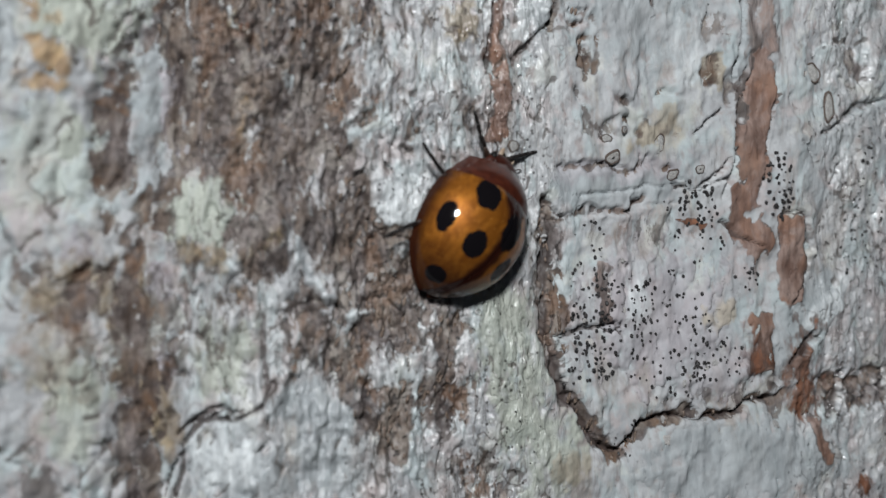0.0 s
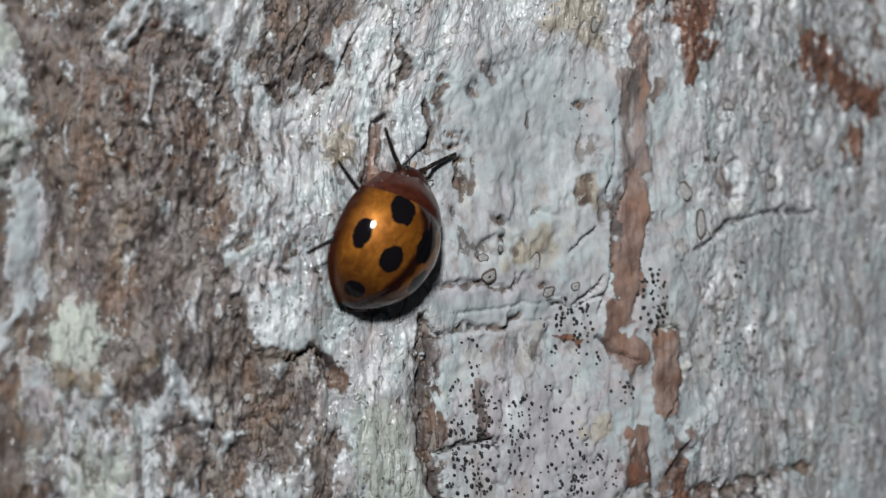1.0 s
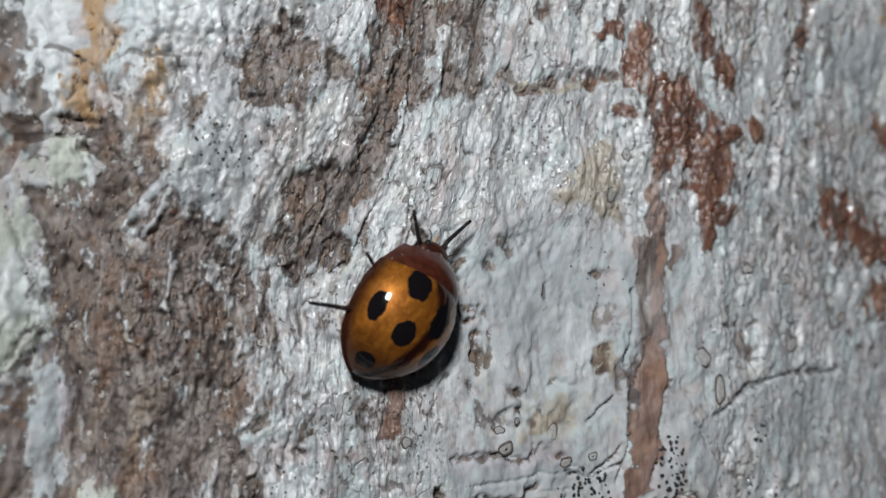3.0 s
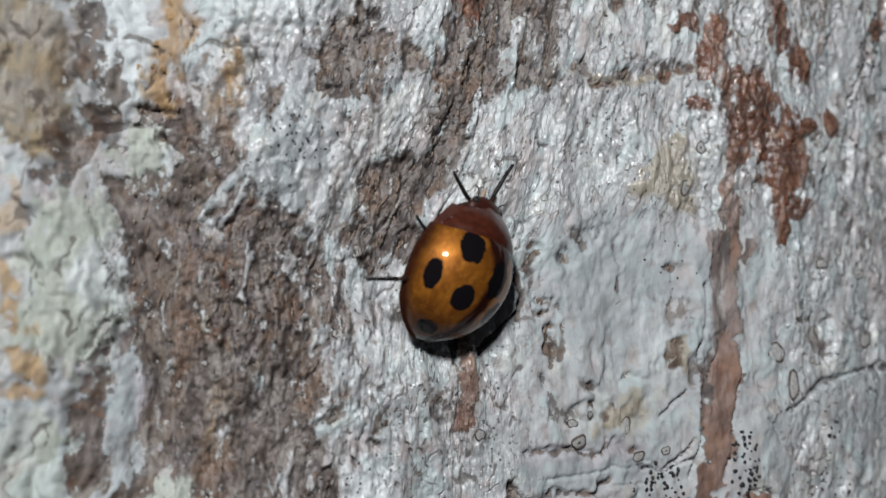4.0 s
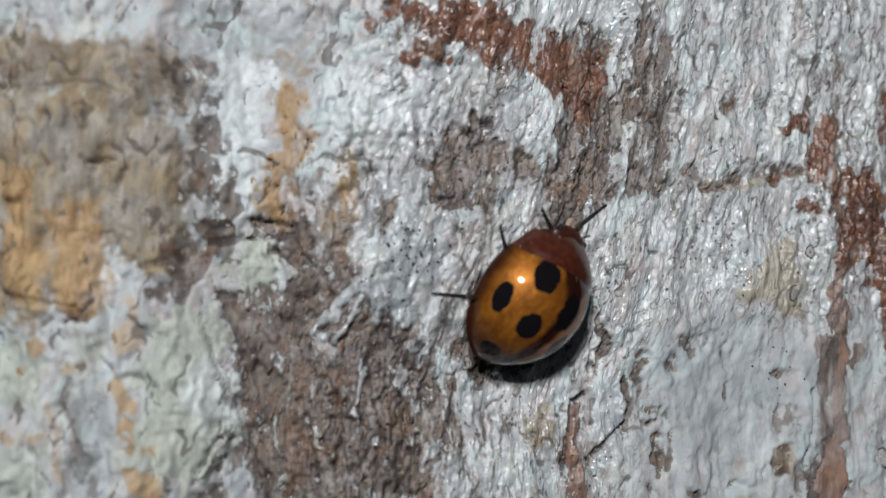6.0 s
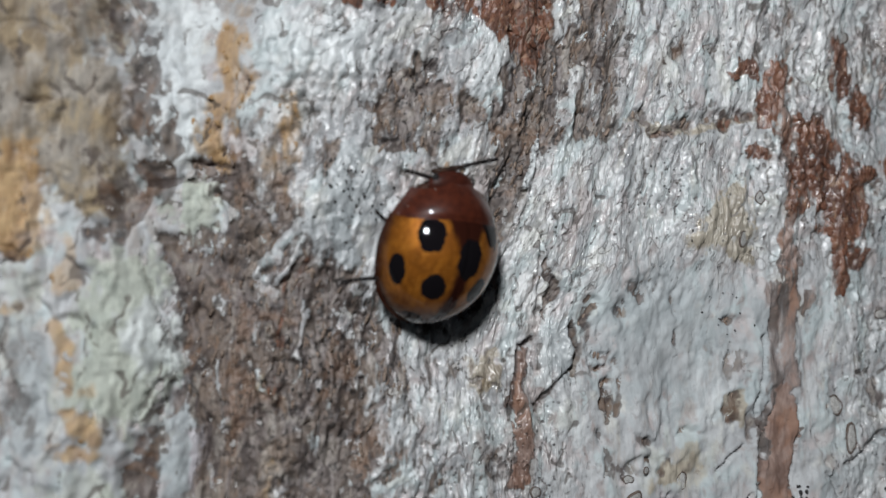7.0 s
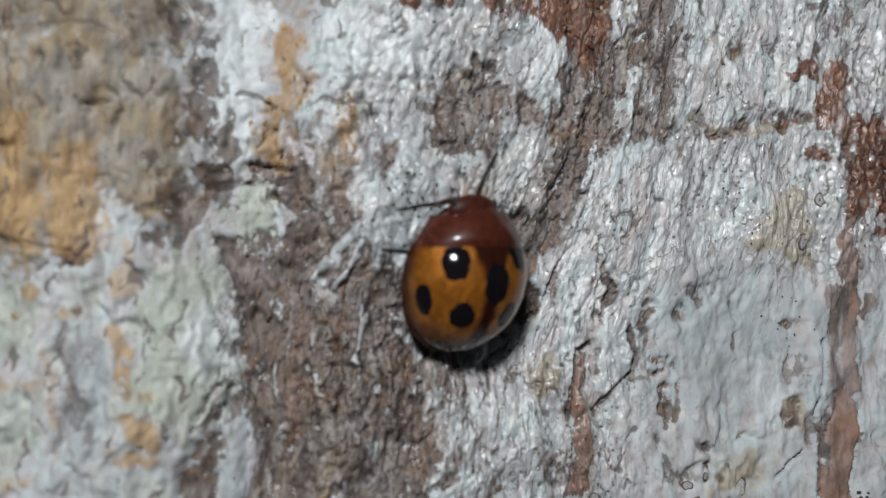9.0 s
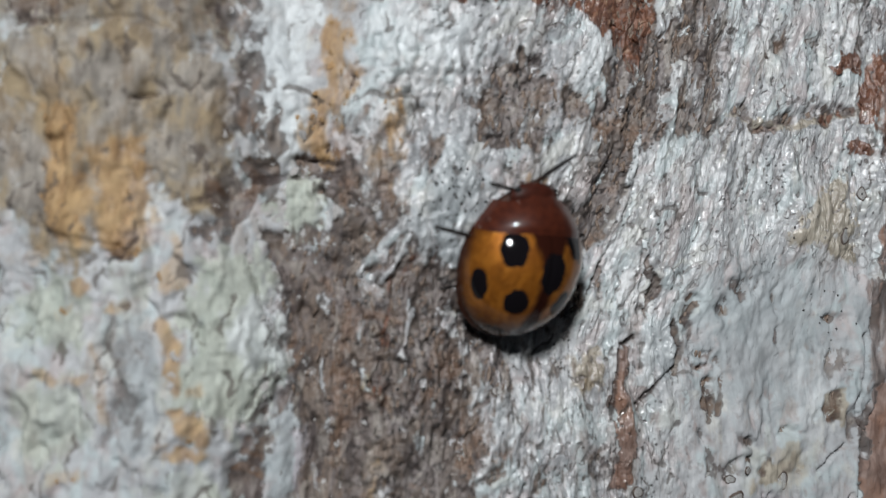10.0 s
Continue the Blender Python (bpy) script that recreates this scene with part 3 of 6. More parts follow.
# dark shadow at the strip's upper end, put in as a crack
stroke("crack", 0.08, 0.9, (20.86, 3.27), (21.68, 3.38), (22.16, 2.90))
stroke("crack", 0.08, 0.8, (21.89, -2.29), (22.76, -1.90))
stroke("crack", 0.11, 0.8, (23.38, -5.18), (23.96, -4.14), (24.28, -3.44))
stroke("brown", 0.35, 0.7, (24.12, -3.91), (26.31, -3.82), (29.51, -3.17))
blob("white", 3.91, 3.70, 1.26, 0.95, 0, 0.9)
blob("bare", 4.02, 3.80, 1.10, 0.95, 0, 0.9)
stroke("bare", 0.40, 0.6, (-0.47, 17.91), (-0.10, 15.85), (-0.20, 14.60))
stroke("bare", 0.18, 0.9, (-2.61, 14.27), (-1.77, 15.04), (-0.76, 16.25))
stroke("grey", 0.54, 0.6, (-0.46, 16.46), (-0.09, 15.02), (-0.28, 13.16))
stroke("brown", 0.56, 0.95, (8.65, 22.67), (8.78, 20.90), (8.18, 19.22), (7.44, 17.88), (7.08, 16.67), (6.52, 15.56))
stroke("brown", 0.94, 0.9, (9.25, 24.25), (9.88, 23.06), (8.41, 21.55))
stroke("brown", 0.89, 0.9, (7.66, 21.73), (7.67, 20.74))
stroke("bare", 0.14, 1, (8.96, 19.76), (8.31, 17.91))
stroke("white", 0.16, 0.9, (8.96, 19.76), (8.31, 17.91))
stroke("brown", 0.82, 0.62, (11.25, 25.27), (11.96, 22.84), (11.46, 20.46))
stroke("brown", 0.74, 0.5, (12.55, 25.37), (13.09, 24.27))
stroke("white", 0.33, 0.8, (9.21, 11.43), (9.22, 10.12))
blob("brown", -13.62, 23.44, 1.32, 0.97, 0, 0.54)
blob("olive", -12.57, 21.21, 1.51, 1.28, 0, 0.8)
blob("brown", -7.25, 19.55, 0.59, 2.22, 0, 0.36)
stroke("orange", 0.42, 0.9, (-3.80, 21.02), (-4.09, 19.36), (-3.66, 18.73))
stroke("orange", 0.29, 0.7, (-2.86, 21.62), (-3.37, 20.59))
stroke("orange", 0.37, 0.7, (-1.32, 20.05), (-1.00, 19.34))
blob("brown", -1.50, 18.30, 0.71, 0.92, 0, 0.5)
stroke("brown", 0.42, 0.8, (-3.44, 17.27), (-2.58, 15.61), (-2.98, 13.96))
stroke("brown", 0.61, 0.9, (-5.02, 13.11), (-4.60, 11.05), (-4.15, 8.57), (-3.93, 6.72))
stroke("brown", 0.61, 0.7, (-1.72, 11.51), (-2.10, 9.06), (-1.67, 6.82))
stroke("brown", 0.59, 0.75, (0.96, 10.48), (0.77, 8.42), (0.58, 6.78))
stroke("grey", 0.69, 0.9, (0.77, 18.53), (0.80, 16.16), (0.60, 14.80))
stroke("bare", 0.56, 0.9, (0.77, 18.53), (0.80, 16.16), (0.70, 15.20))
stroke("brown", 0.68, 0.9, (9.58, 21.47), (8.84, 19.45), (7.85, 17.80), (7.23, 16.86))
stroke("brown", 0.64, 0.8, (6.62, 16.38), (5.29, 14.54), (4.36, 12.86))
stroke("bare", 0.29, 0.9, (9.08, 19.00), (8.10, 16.43), (6.38, 14.57))
stroke("brown", 0.86, 0.6, (12.16, 25.55), (12.02, 23.15), (11.62, 20.52))
blob("brown", 3.16, 20.44, 1.27, 1.57, 0, 0.9)
blob("brown", 2.60, 19.52, 0.90, 0.89, 0, 0.9)
blob("brown", 5.38, 20.61, 0.97, 1.17, 0, 0.55)
stroke("rust", 0.63, 0.9, (7.07, 24.89), (7.83, 23.80), (8.58, 23.15))
blob("brown", 3.55, 13.40, 0.78, 0.89, 0, 0.8)
blob("brown", 5.78, 13.55, 0.73, 0.74, 0, 0.7)
stroke("brown", 0.83, 0.85, (-1.53, 12.71), (-1.69, 9.76), (-1.45, 6.42))
stroke("brown", 0.74, 0.75, (0.32, 11.86), (0.56, 9.32), (0.39, 6.37))
blob("brown", 12.12, 6.58, 0.68, 0.49, 0, 0.41)
blob("brown", 14.73, 6.73, 0.67, 0.54, 0, 0.48)
blob("brown", 17.42, 8.80, 0.66, 0.74, 0, 0.55)
blob("brown", 2.71, 6.91, 0.49, 0.48, 0, 0.6)
blob("brown", 7.64, 6.72, 0.64, 0.94, 0, 0.5)
blob("brown", 5.55, 10.88, 0.63, 0.60, 0, 0.4)
stroke("brown", 0.90, 0.9, (-1.86, 10.48), (-1.68, 7.86), (-1.50, 4.83))
stroke("brown", 0.92, 0.9, (0.43, 10.34), (0.32, 7.90), (0.41, 5.45))
stroke("brown", 0.53, 0.7, (-3.48, 9.71), (-3.09, 6.87), (-2.90, 4.84))
blob("brown", 1.77, 4.85, 0.87, 0.95, 0, 0.85)
blob("brown", 3.52, 1.73, 1.04, 0.66, 30, 0.8)
stroke("grey", 0.72, 0.85, (-5.08, 8.72), (-5.28, 6.51), (-5.82, 4.22))
stroke("bare", 0.56, 0.8, (-5.08, 8.72), (-5.28, 6.51))
stroke("orange", 0.24, 0.5, (-1.88, 7.46), (-1.85, 6.04))
stroke("brown", 0.61, 0.6, (10.64, 2.73), (10.39, 0.52), (10.77, -2.15))
stroke("brown", 0.48, 0.55, (11.53, -4.42), (12.57, -5.83), (13.89, -6.14), (14.92, -4.93))
stroke("grey", 0.95, 0.8, (11.27, 4.51), (13.61, 4.30), (15.41, 4.19))
stroke("brown", 0.19, 0.6, (10.51, 3.18), (12.56, 3.51), (15.15, 3.51))
stroke("brown", 0.21, 0.5, (11.01, 4.95), (13.61, 5.15), (15.91, 4.99))
blob("brown", 18.69, 2.93, 0.51, 0.63, 0, 0.41)
blob("yellow", 17.78, 8.91, 0.66, 0.72, 0, 0.7)
stroke("rust", 0.53, 1, (7.20, 24.78), (7.83, 23.68), (8.45, 23.26))
blob("brown", 15.30, 23.83, 0.36, 0.63, 0, 0.45)
blob("brown", 16.56, 23.78, 0.30, 0.43, 0, 0.4)
stroke("brown", 0.36, 0.5, (10.94, 12.98), (11.08, 11.87), (10.70, 11.43))
blob("brown", 17.10, 11.40, 0.90, 0.96, 0, 0.34)
blob("brown", 17.73, 8.99, 0.65, 0.72, 0, 0.48)
blob("brown", 11.99, 9.19, 0.26, 0.72, 0, 0.81)
blob("brown", 6.26, 10.59, 0.59, 0.92, 0, 0.35)
blob("yellow", 6.39, 10.48, 0.64, 0.92, 0, 0.7)
blob("brown", 5.04, 10.93, 0.48, 0.68, 0, 0.5)
blob("brown", 6.54, 6.92, 0.59, 0.69, 0, 0.45)
stroke("bare", 0.56, 0.95, (6.39, 24.05), (6.60, 22.98), (6.16, 22.07))
stroke("bare", 0.50, 0.9, (5.08, 19.95), (5.82, 18.79), (6.20, 17.51))
stroke("bare", 0.35, 0.95, (9.61, 25.39), (9.92, 24.07))
stroke("bare", 0.24, 0.95, (10.58, 22.54), (10.27, 20.52), (9.46, 18.27))
stroke("bare", 0.39, 0.9, (13.35, 25.66), (13.11, 21.32))
stroke("white", 0.47, 0.8, (6.39, 24.05), (6.60, 22.98))
stroke("bare", 0.43, 0.8, (1.91, 23.67), (2.15, 22.63))
stroke("bare", 0.34, 0.8, (1.53, 18.60), (3.78, 18.70))
blob("rust", 7.76, 24.27, 1.04, 0.94, 0, 1)
blob("rust", 4.31, 24.85, 0.38, 0.46, 0, 0.9)
blob("brown", 9.13, 23.13, 0.94, 0.80, 0, 1)
blob("brown", 10.62, 24.34, 0.41, 0.62, 0, 0.8)
blob("brown", 5.62, 20.97, 1.18, 0.99, 0, 0.8)
blob("brown", 7.59, 19.85, 1.00, 1.20, 0, 0.75)
stroke("brown", 0.55, 0.8, (4.19, 20.97), (3.97, 19.39))
stroke("brown", 1.20, 0.95, (-1.09, 7.26), (-0.90, 4.83), (-1.51, 2.81))
stroke("brown", 0.93, 0.9, (0.73, 7.30), (1.35, 5.06), (1.55, 4.03))
stroke("brown", 0.61, 0.8, (-3.93, 4.84), (-2.10, 2.81), (-1.31, 1.38))
stroke("brown", 0.70, 0.75, (0.30, 3.21), (1.55, 1.76), (2.84, 0.69))
stroke("brown", 0.22, 0.7, (-6.48, 6.99), (-6.15, 4.82), (-6.50, 2.82))
stroke("brown", 0.25, 0.6, (-8.67, 0.90), (-7.18, 0.66), (-6.51, 1.23))
stroke("brown", 0.75, 0.6, (20.79, -4.84), (23.65, -4.28), (26.32, -4.46))
blob("brown", 21.88, -4.18, 0.62, 1.04, 0, 0.4)
stroke("grey", 0.42, 0.8, (22.14, -1.11), (23.93, 0.03))
stroke("grey", 0.67, 0.7, (21.81, 5.97), (22.68, 4.09))
stroke("crack", 0.07, 0.8, (19.17, 9.17), (18.80, 6.63), (18.68, 5.24), (18.18, 3.97))
stroke("crack", 0.07, 0.7, (20.59, 8.98), (20.21, 6.18), (19.83, 4.09))
stroke("crack", 0.10, 0.8, (18.18, 2.81), (18.95, 2.23), (19.85, 1.87))
stroke("crack", 0.08, 0.7, (21.97, 3.15), (22.18, 0.78), (21.31, -0.73))
stroke("crack", 0.06, 0.8, (11.02, -1.72), (12.04, -1.19), (13.22, -1.11), (13.75, -1.81))
stroke("crack", 0.06, 0.7, (16.04, 4.42), (17.17, 4.19), (18.43, 4.66))
stroke("crack", 0.06, 0.8, (19.52, 26.60), (19.11, 24.59))
stroke("crack", 0.06, 0.7, (9.09, 16.00), (8.85, 12.79))
stroke("crack", 0.06, 0.8, (8.91, 20.02), (8.31, 18.02))
stroke("crack", 0.06, 0.8, (6.49, 13.18), (6.97, 14.49), (7.71, 15.59))
stroke("crack", 0.06, 0.7, (-5.49, 12.71), (-5.74, 10.46), (-6.60, 8.69))
stroke("crack", 0.06, 0.6, (-0.69, 9.06), (-1.07, 6.82))
stroke("crack", 0.12, 0.6, (-5.27, 11.64), (-4.65, 9.29), (-4.21, 7.17), (-4.08, 5.47))
stroke("crack", 0.11, 0.55, (-0.14, 12.73), (0.20, 10.60), (0.01, 8.90))
stroke("crack", 0.11, 0.55, (-2.74, 11.02), (-2.29, 8.91), (-2.48, 6.79))
stroke("crack", 0.09, 0.6, (0.12, 18.97), (-0.18, 16.80), (0.48, 15.10))
stroke("crack", 0.10, 0.6, (-5.23, 14.35), (-4.98, 12.91), (-4.80, 11.26))
stroke("crack", 0.08, 0.55, (-1.72, 11.51), (-1.87, 9.67))
stroke("crack", 0.08, 0.6, (-0.41, 11.52), (-0.64, 9.06))
stroke("crack", 0.08, 0.6, (-2.79, 15.82), (-2.37, 14.38), (-2.55, 12.94))
stroke("crack", 0.08, 0.5, (-3.35, 10.45), (-3.01, 8.41))
stroke("crack", 0.06, 0.7, (0.39, 14.41), (0.21, 12.34))
stroke("crack", 0.07, 0.7, (7.84, 19.40), (6.86, 17.30))
stroke("crack", 0.07, 0.7, (5.64, 15.90), (4.70, 14.08))
stroke("crack", 0.08, 0.6, (-3.48, 9.71), (-3.40, 6.87), (-3.51, 5.05))
stroke("crack", 0.08, 0.5, (-1.11, 3.41), (-1.60, 4.22))
stroke("crack", 0.08, 0.6, (1.58, 10.20), (1.14, 7.31))
stroke("crack", 0.07, 0.6, (-6.48, 6.79), (-6.07, 5.02), (-6.41, 4.02))
stroke("crack", 0.08, 0.5, (-1.12, 1.18), (-1.17, -2.08))
stroke("crack", 0.07, 0.7, (3.76, 6.35), (3.53, 4.88))
blob("brown", -7.05, 17.04, 0.87, 0.53, 0, 0.8)
blob("brown", -6.01, 18.02, 0.74, 0.35, 0, 0.75)
blob("brown", -10.25, 14.87, 0.47, 0.30, -30, 0.7)
stroke("brown", 0.54, 0.85, (-3.37, 12.51), (-3.14, 10.25), (-2.80, 8.22))
stroke("brown", 0.45, 0.8, (-1.31, 10.29), (-1.49, 8.25), (-1.37, 6.82))
stroke("bare", 0.16, 0.8, (-0.53, 13.16), (-0.71, 11.31))
stroke("grey", 0.26, 0.7, (2.95, 9.81), (2.74, 8.15))
blob("brown", 2.26, 11.50, 0.76, 0.56, 0, 0.8)
blob("brown", 2.27, 10.46, 0.54, 0.65, 0, 0.6)
blob("yellow", 6.46, 10.59, 0.54, 0.79, 0, 0.8)
stroke("strip", 0.39, 1, (8.33, 11.33), (8.22, 10.13), (8.06, 8.71), (8.21, 7.51), (8.02, 6.32))
stroke("crack", 0.08, 1, (8.03, 11.61), (7.92, 10.35), (7.66, 8.72))
stroke("crack", 0.07, 0.7, (7.84, 7.96), (7.82, 6.87))
stroke("crack", 0.09, 1, (8.13, 11.61), (8.67, 11.83))
stroke("crack", 0.11, 1, (10.27, 12.31), (10.60, 11.43), (10.40, 10.72), (9.84, 10.29), (9.27, 9.57), (8.89, 8.98))
stroke("crack", 0.07, 0.7, (8.84, 9.24), (9.16, 8.47))
stroke("brown", 0.21, 0.6, (10.39, 12.53), (10.70, 11.43), (10.46, 10.54))
stroke("grey", 0.38, 0.9, (9.95, 11.87), (9.96, 10.55))
stroke("white", 0.21, 0.8, (10.00, 12.20), (9.90, 11.43))
stroke("brown", 0.16, 0.75, (9.39, 14.73), (9.35, 13.41), (9.16, 12.53))
stroke("brown", 0.24, 0.6, (10.95, 12.53), (11.35, 13.20), (11.07, 13.53))
stroke("brown", 0.17, 0.55, (11.01, 11.09), (11.34, 11.29), (11.82, 11.09), (11.88, 10.75), (11.34, 10.49), (11.01, 10.80), (11.01, 11.09))
blob("brown", 13.67, 13.88, 0.88, 0.44, 0, 0.55)
blob("brown", 12.49, 12.98, 0.37, 0.54, 0, 0.55)
blob("brown", 15.14, 13.21, 0.30, 0.62, 0, 0.55)
blob("brown", 15.22, 11.97, 0.20, 0.48, 0, 0.55)
blob("brown", 17.59, 12.65, 0.60, 0.29, 0, 0.55)
blob("brown", 17.60, 11.05, 0.40, 0.81, -15, 0.58)
blob("olive", 15.85, 11.40, 0.55, 0.53, 0, 0.3)
stroke("brown", 0.22, 0.42, (12.40, 10.30), (12.25, 9.63), (11.99, 8.97))
blob("yellow", 17.73, 9.11, 0.85, 0.72, 0, 0.7)
blob("brown", 17.73, 9.22, 0.50, 0.57, 0, 0.58)
blob("brown", 18.60, 8.64, 0.40, 0.72, 0, 0.55)
stroke("grey", 0.34, 0.8, (18.85, 13.23), (18.97, 11.39), (18.85, 9.10))
stroke("brown", 0.26, 0.42, (11.56, 8.09), (11.69, 7.20), (12.01, 6.42))
blob("brown", 13.57, 7.64, 0.47, 0.29, 0, 0.52)
blob("brown", 13.57, 6.79, 0.47, 0.24, 0, 0.55)
blob("brown", 12.52, 6.47, 1.05, 0.34, 0, 0.48)
blob("brown", 14.40, 6.45, 0.46, 0.29, 0, 0.58)
blob("brown", 15.56, 8.00, 0.65, 0.21, 0, 0.48)
blob("yellow", 15.61, 6.98, 0.90, 0.71, 0, 0.45)
stroke("brown", 0.58, 0.9, (0.31, 12.34), (0.23, 10.28), (0.27, 6.79))
stroke("brown", 0.51, 0.75, (1.06, 11.51), (0.97, 9.44))
blob("orange", -2.03, 12.13, 0.65, 0.49, 0, 0.5)
blob("orange", -1.30, 9.47, 0.45, 0.37, 0, 0.45)
blob("orange", -2.48, 7.21, 1.01, 0.53, 0, 0.45)
stroke("crack", 0.10, 0.75, (-1.72, 10.90), (-2.07, 10.08))
stroke("crack", 0.10, 0.75, (-0.25, 10.29), (-0.49, 9.47))
stroke("crack", 0.08, 0.7, (0.69, 10.69), (0.38, 10.18))
blob("crack", -4.29, 10.43, 0.54, 0.54, 0, 0.45)
stroke("crack", 0.08, 0.7, (-2.36, 10.17), (-1.71, 10.19))
stroke("bare", 0.14, 0.85, (-2.52, 10.44), (-2.27, 9.87), (-1.70, 9.57))
blob("bare", -3.63, 13.13, 0.34, 0.54, 0, 0.7)
stroke("bare", 0.12, 0.7, (-3.73, 11.06), (-3.68, 9.82))
blob("rust", 21.67, 18.66, 1.63, 1.80, 0, 1)
blob("rust", 21.19, 20.37, 0.83, 0.89, 0, 1)
blob("rust", 22.76, 17.47, 1.36, 1.59, 0, 1)
stroke("rust", 0.48, 0.95, (22.26, 16.46), (22.53, 15.60), (22.72, 14.86))
blob("rust", 22.83, 14.37, 0.73, 0.65, 0, 0.9)
blob("rust", 23.58, 15.25, 0.51, 0.57, 0, 0.8)
blob("rust", 23.89, 18.70, 0.98, 0.46, 0, 0.8)
blob("rust", 25.60, 19.11, 0.54, 0.53, 0, 0.7)
blob("brown", 24.27, 18.17, 0.79, 0.58, 0, 0.6)
stroke("strip", 0.44, 0.72, (20.11, 22.55), (20.09, 20.69), (20.13, 19.22), (20.26, 16.77), (20.35, 14.81))
stroke("strip", 0.33, 0.6, (20.98, 13.85), (20.83, 12.87))
blob("brown", 13.48, 20.73, 0.58, 0.45, 0, 0.7)
blob("brown", 15.32, 20.77, 0.67, 0.40, 0, 0.75)
blob("brown", 16.49, 21.07, 0.36, 0.30, 0, 0.6)
blob("brown", 17.44, 21.01, 0.67, 0.50, 0, 0.85)
blob("brown", 18.48, 21.20, 0.52, 0.40, 0, 0.7)
blob("brown", 14.53, 20.25, 0.47, 0.20, 0, 0.6)
stroke("brown", 0.50, 0.9, (0.28, 12.08), (0.55, 9.74), (0.84, 6.56))
stroke("crack", 0.11, 0.6, (0.11, 16.13), (0.33, 15.28), (0.26, 14.21))
stroke("brown", 0.30, 0.85, (-2.42, 16.53), (-2.08, 15.25), (-1.87, 14.61))
stroke("bare", 0.17, 0.9, (-0.79, 15.68), (-1.25, 14.61), (-1.71, 13.87))
stroke("brown", 0.16, 0.8, (5.18, 13.65), (5.65, 14.10), (6.38, 13.89), (6.34, 13.11), (5.71, 12.72), (5.23, 13.09))
stroke("crack", 0.08, 0.8, (5.30, 13.76), (5.70, 14.11), (6.38, 13.78), (6.29, 13.04), (5.66, 12.77))
stroke("crack", 0.08, 0.7, (3.56, 13.07), (3.79, 12.70), (4.06, 13.01))
stroke("crack", 0.08, 0.8, (4.71, 13.20), (5.17, 14.54), (5.65, 15.67))
blob("brown", 4.81, 16.31, 0.52, 0.55, -30, 0.8)
blob("brown", 2.68, 11.00, 0.53, 0.44, 0, 0.8)
blob("green", -6.65, 11.15, 1.71, 2.35, 0, 0.9)
blob("white", -5.99, 11.91, 1.24, 1.66, 0, 0.7)
blob("bare", -6.48, 11.06, 1.64, 2.18, 0, 0.9)
stroke("brown", 0.27, 0.8, (-4.84, 10.01), (-5.30, 9.17), (-5.98, 8.33), (-6.07, 7.82))
stroke("pinky", 0.47, 0.8, (-4.75, 8.39), (-4.65, 6.97), (-3.96, 5.55))
stroke("bare", 0.39, 0.45, (-4.75, 8.39), (-4.65, 6.97), (-3.96, 5.55))
stroke("brown", 0.31, 0.62, (-6.40, 7.11), (-6.31, 5.72), (-6.40, 4.14))
blob("green", -7.37, 5.70, 0.55, 1.07, 0, 0.9)
blob("bare", -7.37, 5.70, 0.49, 0.89, 0, 0.9)
blob("crack", -7.45, 0.43, 0.58, 0.29, -10, 0.7)
blob("pinky", -7.29, 1.99, 0.58, 1.07, 0, 0.8)
stroke("brown", 0.34, 0.66, (-5.38, 3.93), (-5.64, 2.53), (-5.90, 1.33))
stroke("brown", 0.22, 0.6, (-5.90, 0.73), (-6.01, -0.86), (-6.14, -2.04))
stroke("brown", 0.21, 0.7, (-5.11, -3.16), (-5.29, -4.35))
stroke("brown", 0.18, 0.6, (-4.35, -1.37), (-4.45, -2.39))
blob("green", -2.62, -1.95, 1.58, 1.61, 0, 0.8)
stroke("pinky", 0.55, 0.9, (-4.93, 0.88), (-5.02, -0.73), (-4.92, -2.36))
blob("olive", -3.34, 1.69, 1.21, 0.70, 0, 0.6)
blob("olive", -7.29, -1.15, 0.65, 0.90, 0, 0.5)
blob("green", -7.45, -3.09, 0.65, 0.90, 0, 0.8)
blob("brown", -1.33, 2.21, 0.99, 0.96, 0, 0.95)
blob("orange", -3.44, 1.79, 0.53, 0.41, 0, 0.5)
blob("orange", -1.73, 0.49, 0.67, 0.52, 0, 0.45)
blob("brown", -2.12, 0.29, 0.71, 0.60, 0, 0.55)
stroke("crack", 0.08, 0.9, (-1.09, -0.53), (-1.17, -1.74), (-1.09, -2.96))
stroke("white", 0.16, 0.7, (-0.90, 0.69), (-0.94, -0.94), (-0.97, -2.76))
stroke("crack", 0.10, 0.9, (-4.25, -4.67), (-3.54, -4.12), (-2.82, -3.68), (-2.31, -3.97))
blob("white", -2.31, -4.33, 0.99, 0.36, 0, 0.9)
stroke("bare", 0.28, 0.9, (-0.04, 2.30), (0.46, 1.06), (1.08, 0.22))
stroke("grey", 0.24, 0.8, (-0.04, 2.30), (0.46, 1.06), (1.08, 0.22))
stroke("brown", 0.55, 0.95, (1.71, 3.72), (1.82, 1.86), (1.71, -0.63))
blob("brown", 3.91, 0.75, 1.75, 1.32, 0, 0.95)
blob("brown", 1.82, -1.67, 1.08, 1.01, 0, 0.9)
blob("bare", 2.25, -0.65, 0.65, 0.34, -15, 0.9)
blob("bare", 3.69, -2.62, 1.15, 0.57, 0, 0.7)
blob("brown", 3.02, -4.15, 1.13, 0.74, 0, 0.7)
blob("brown", 5.31, -4.22, 0.72, 1.13, 0, 0.7)
stroke("grey", 0.69, 0.9, (-0.34, -3.81), (0.68, -3.66), (1.72, -4.36))
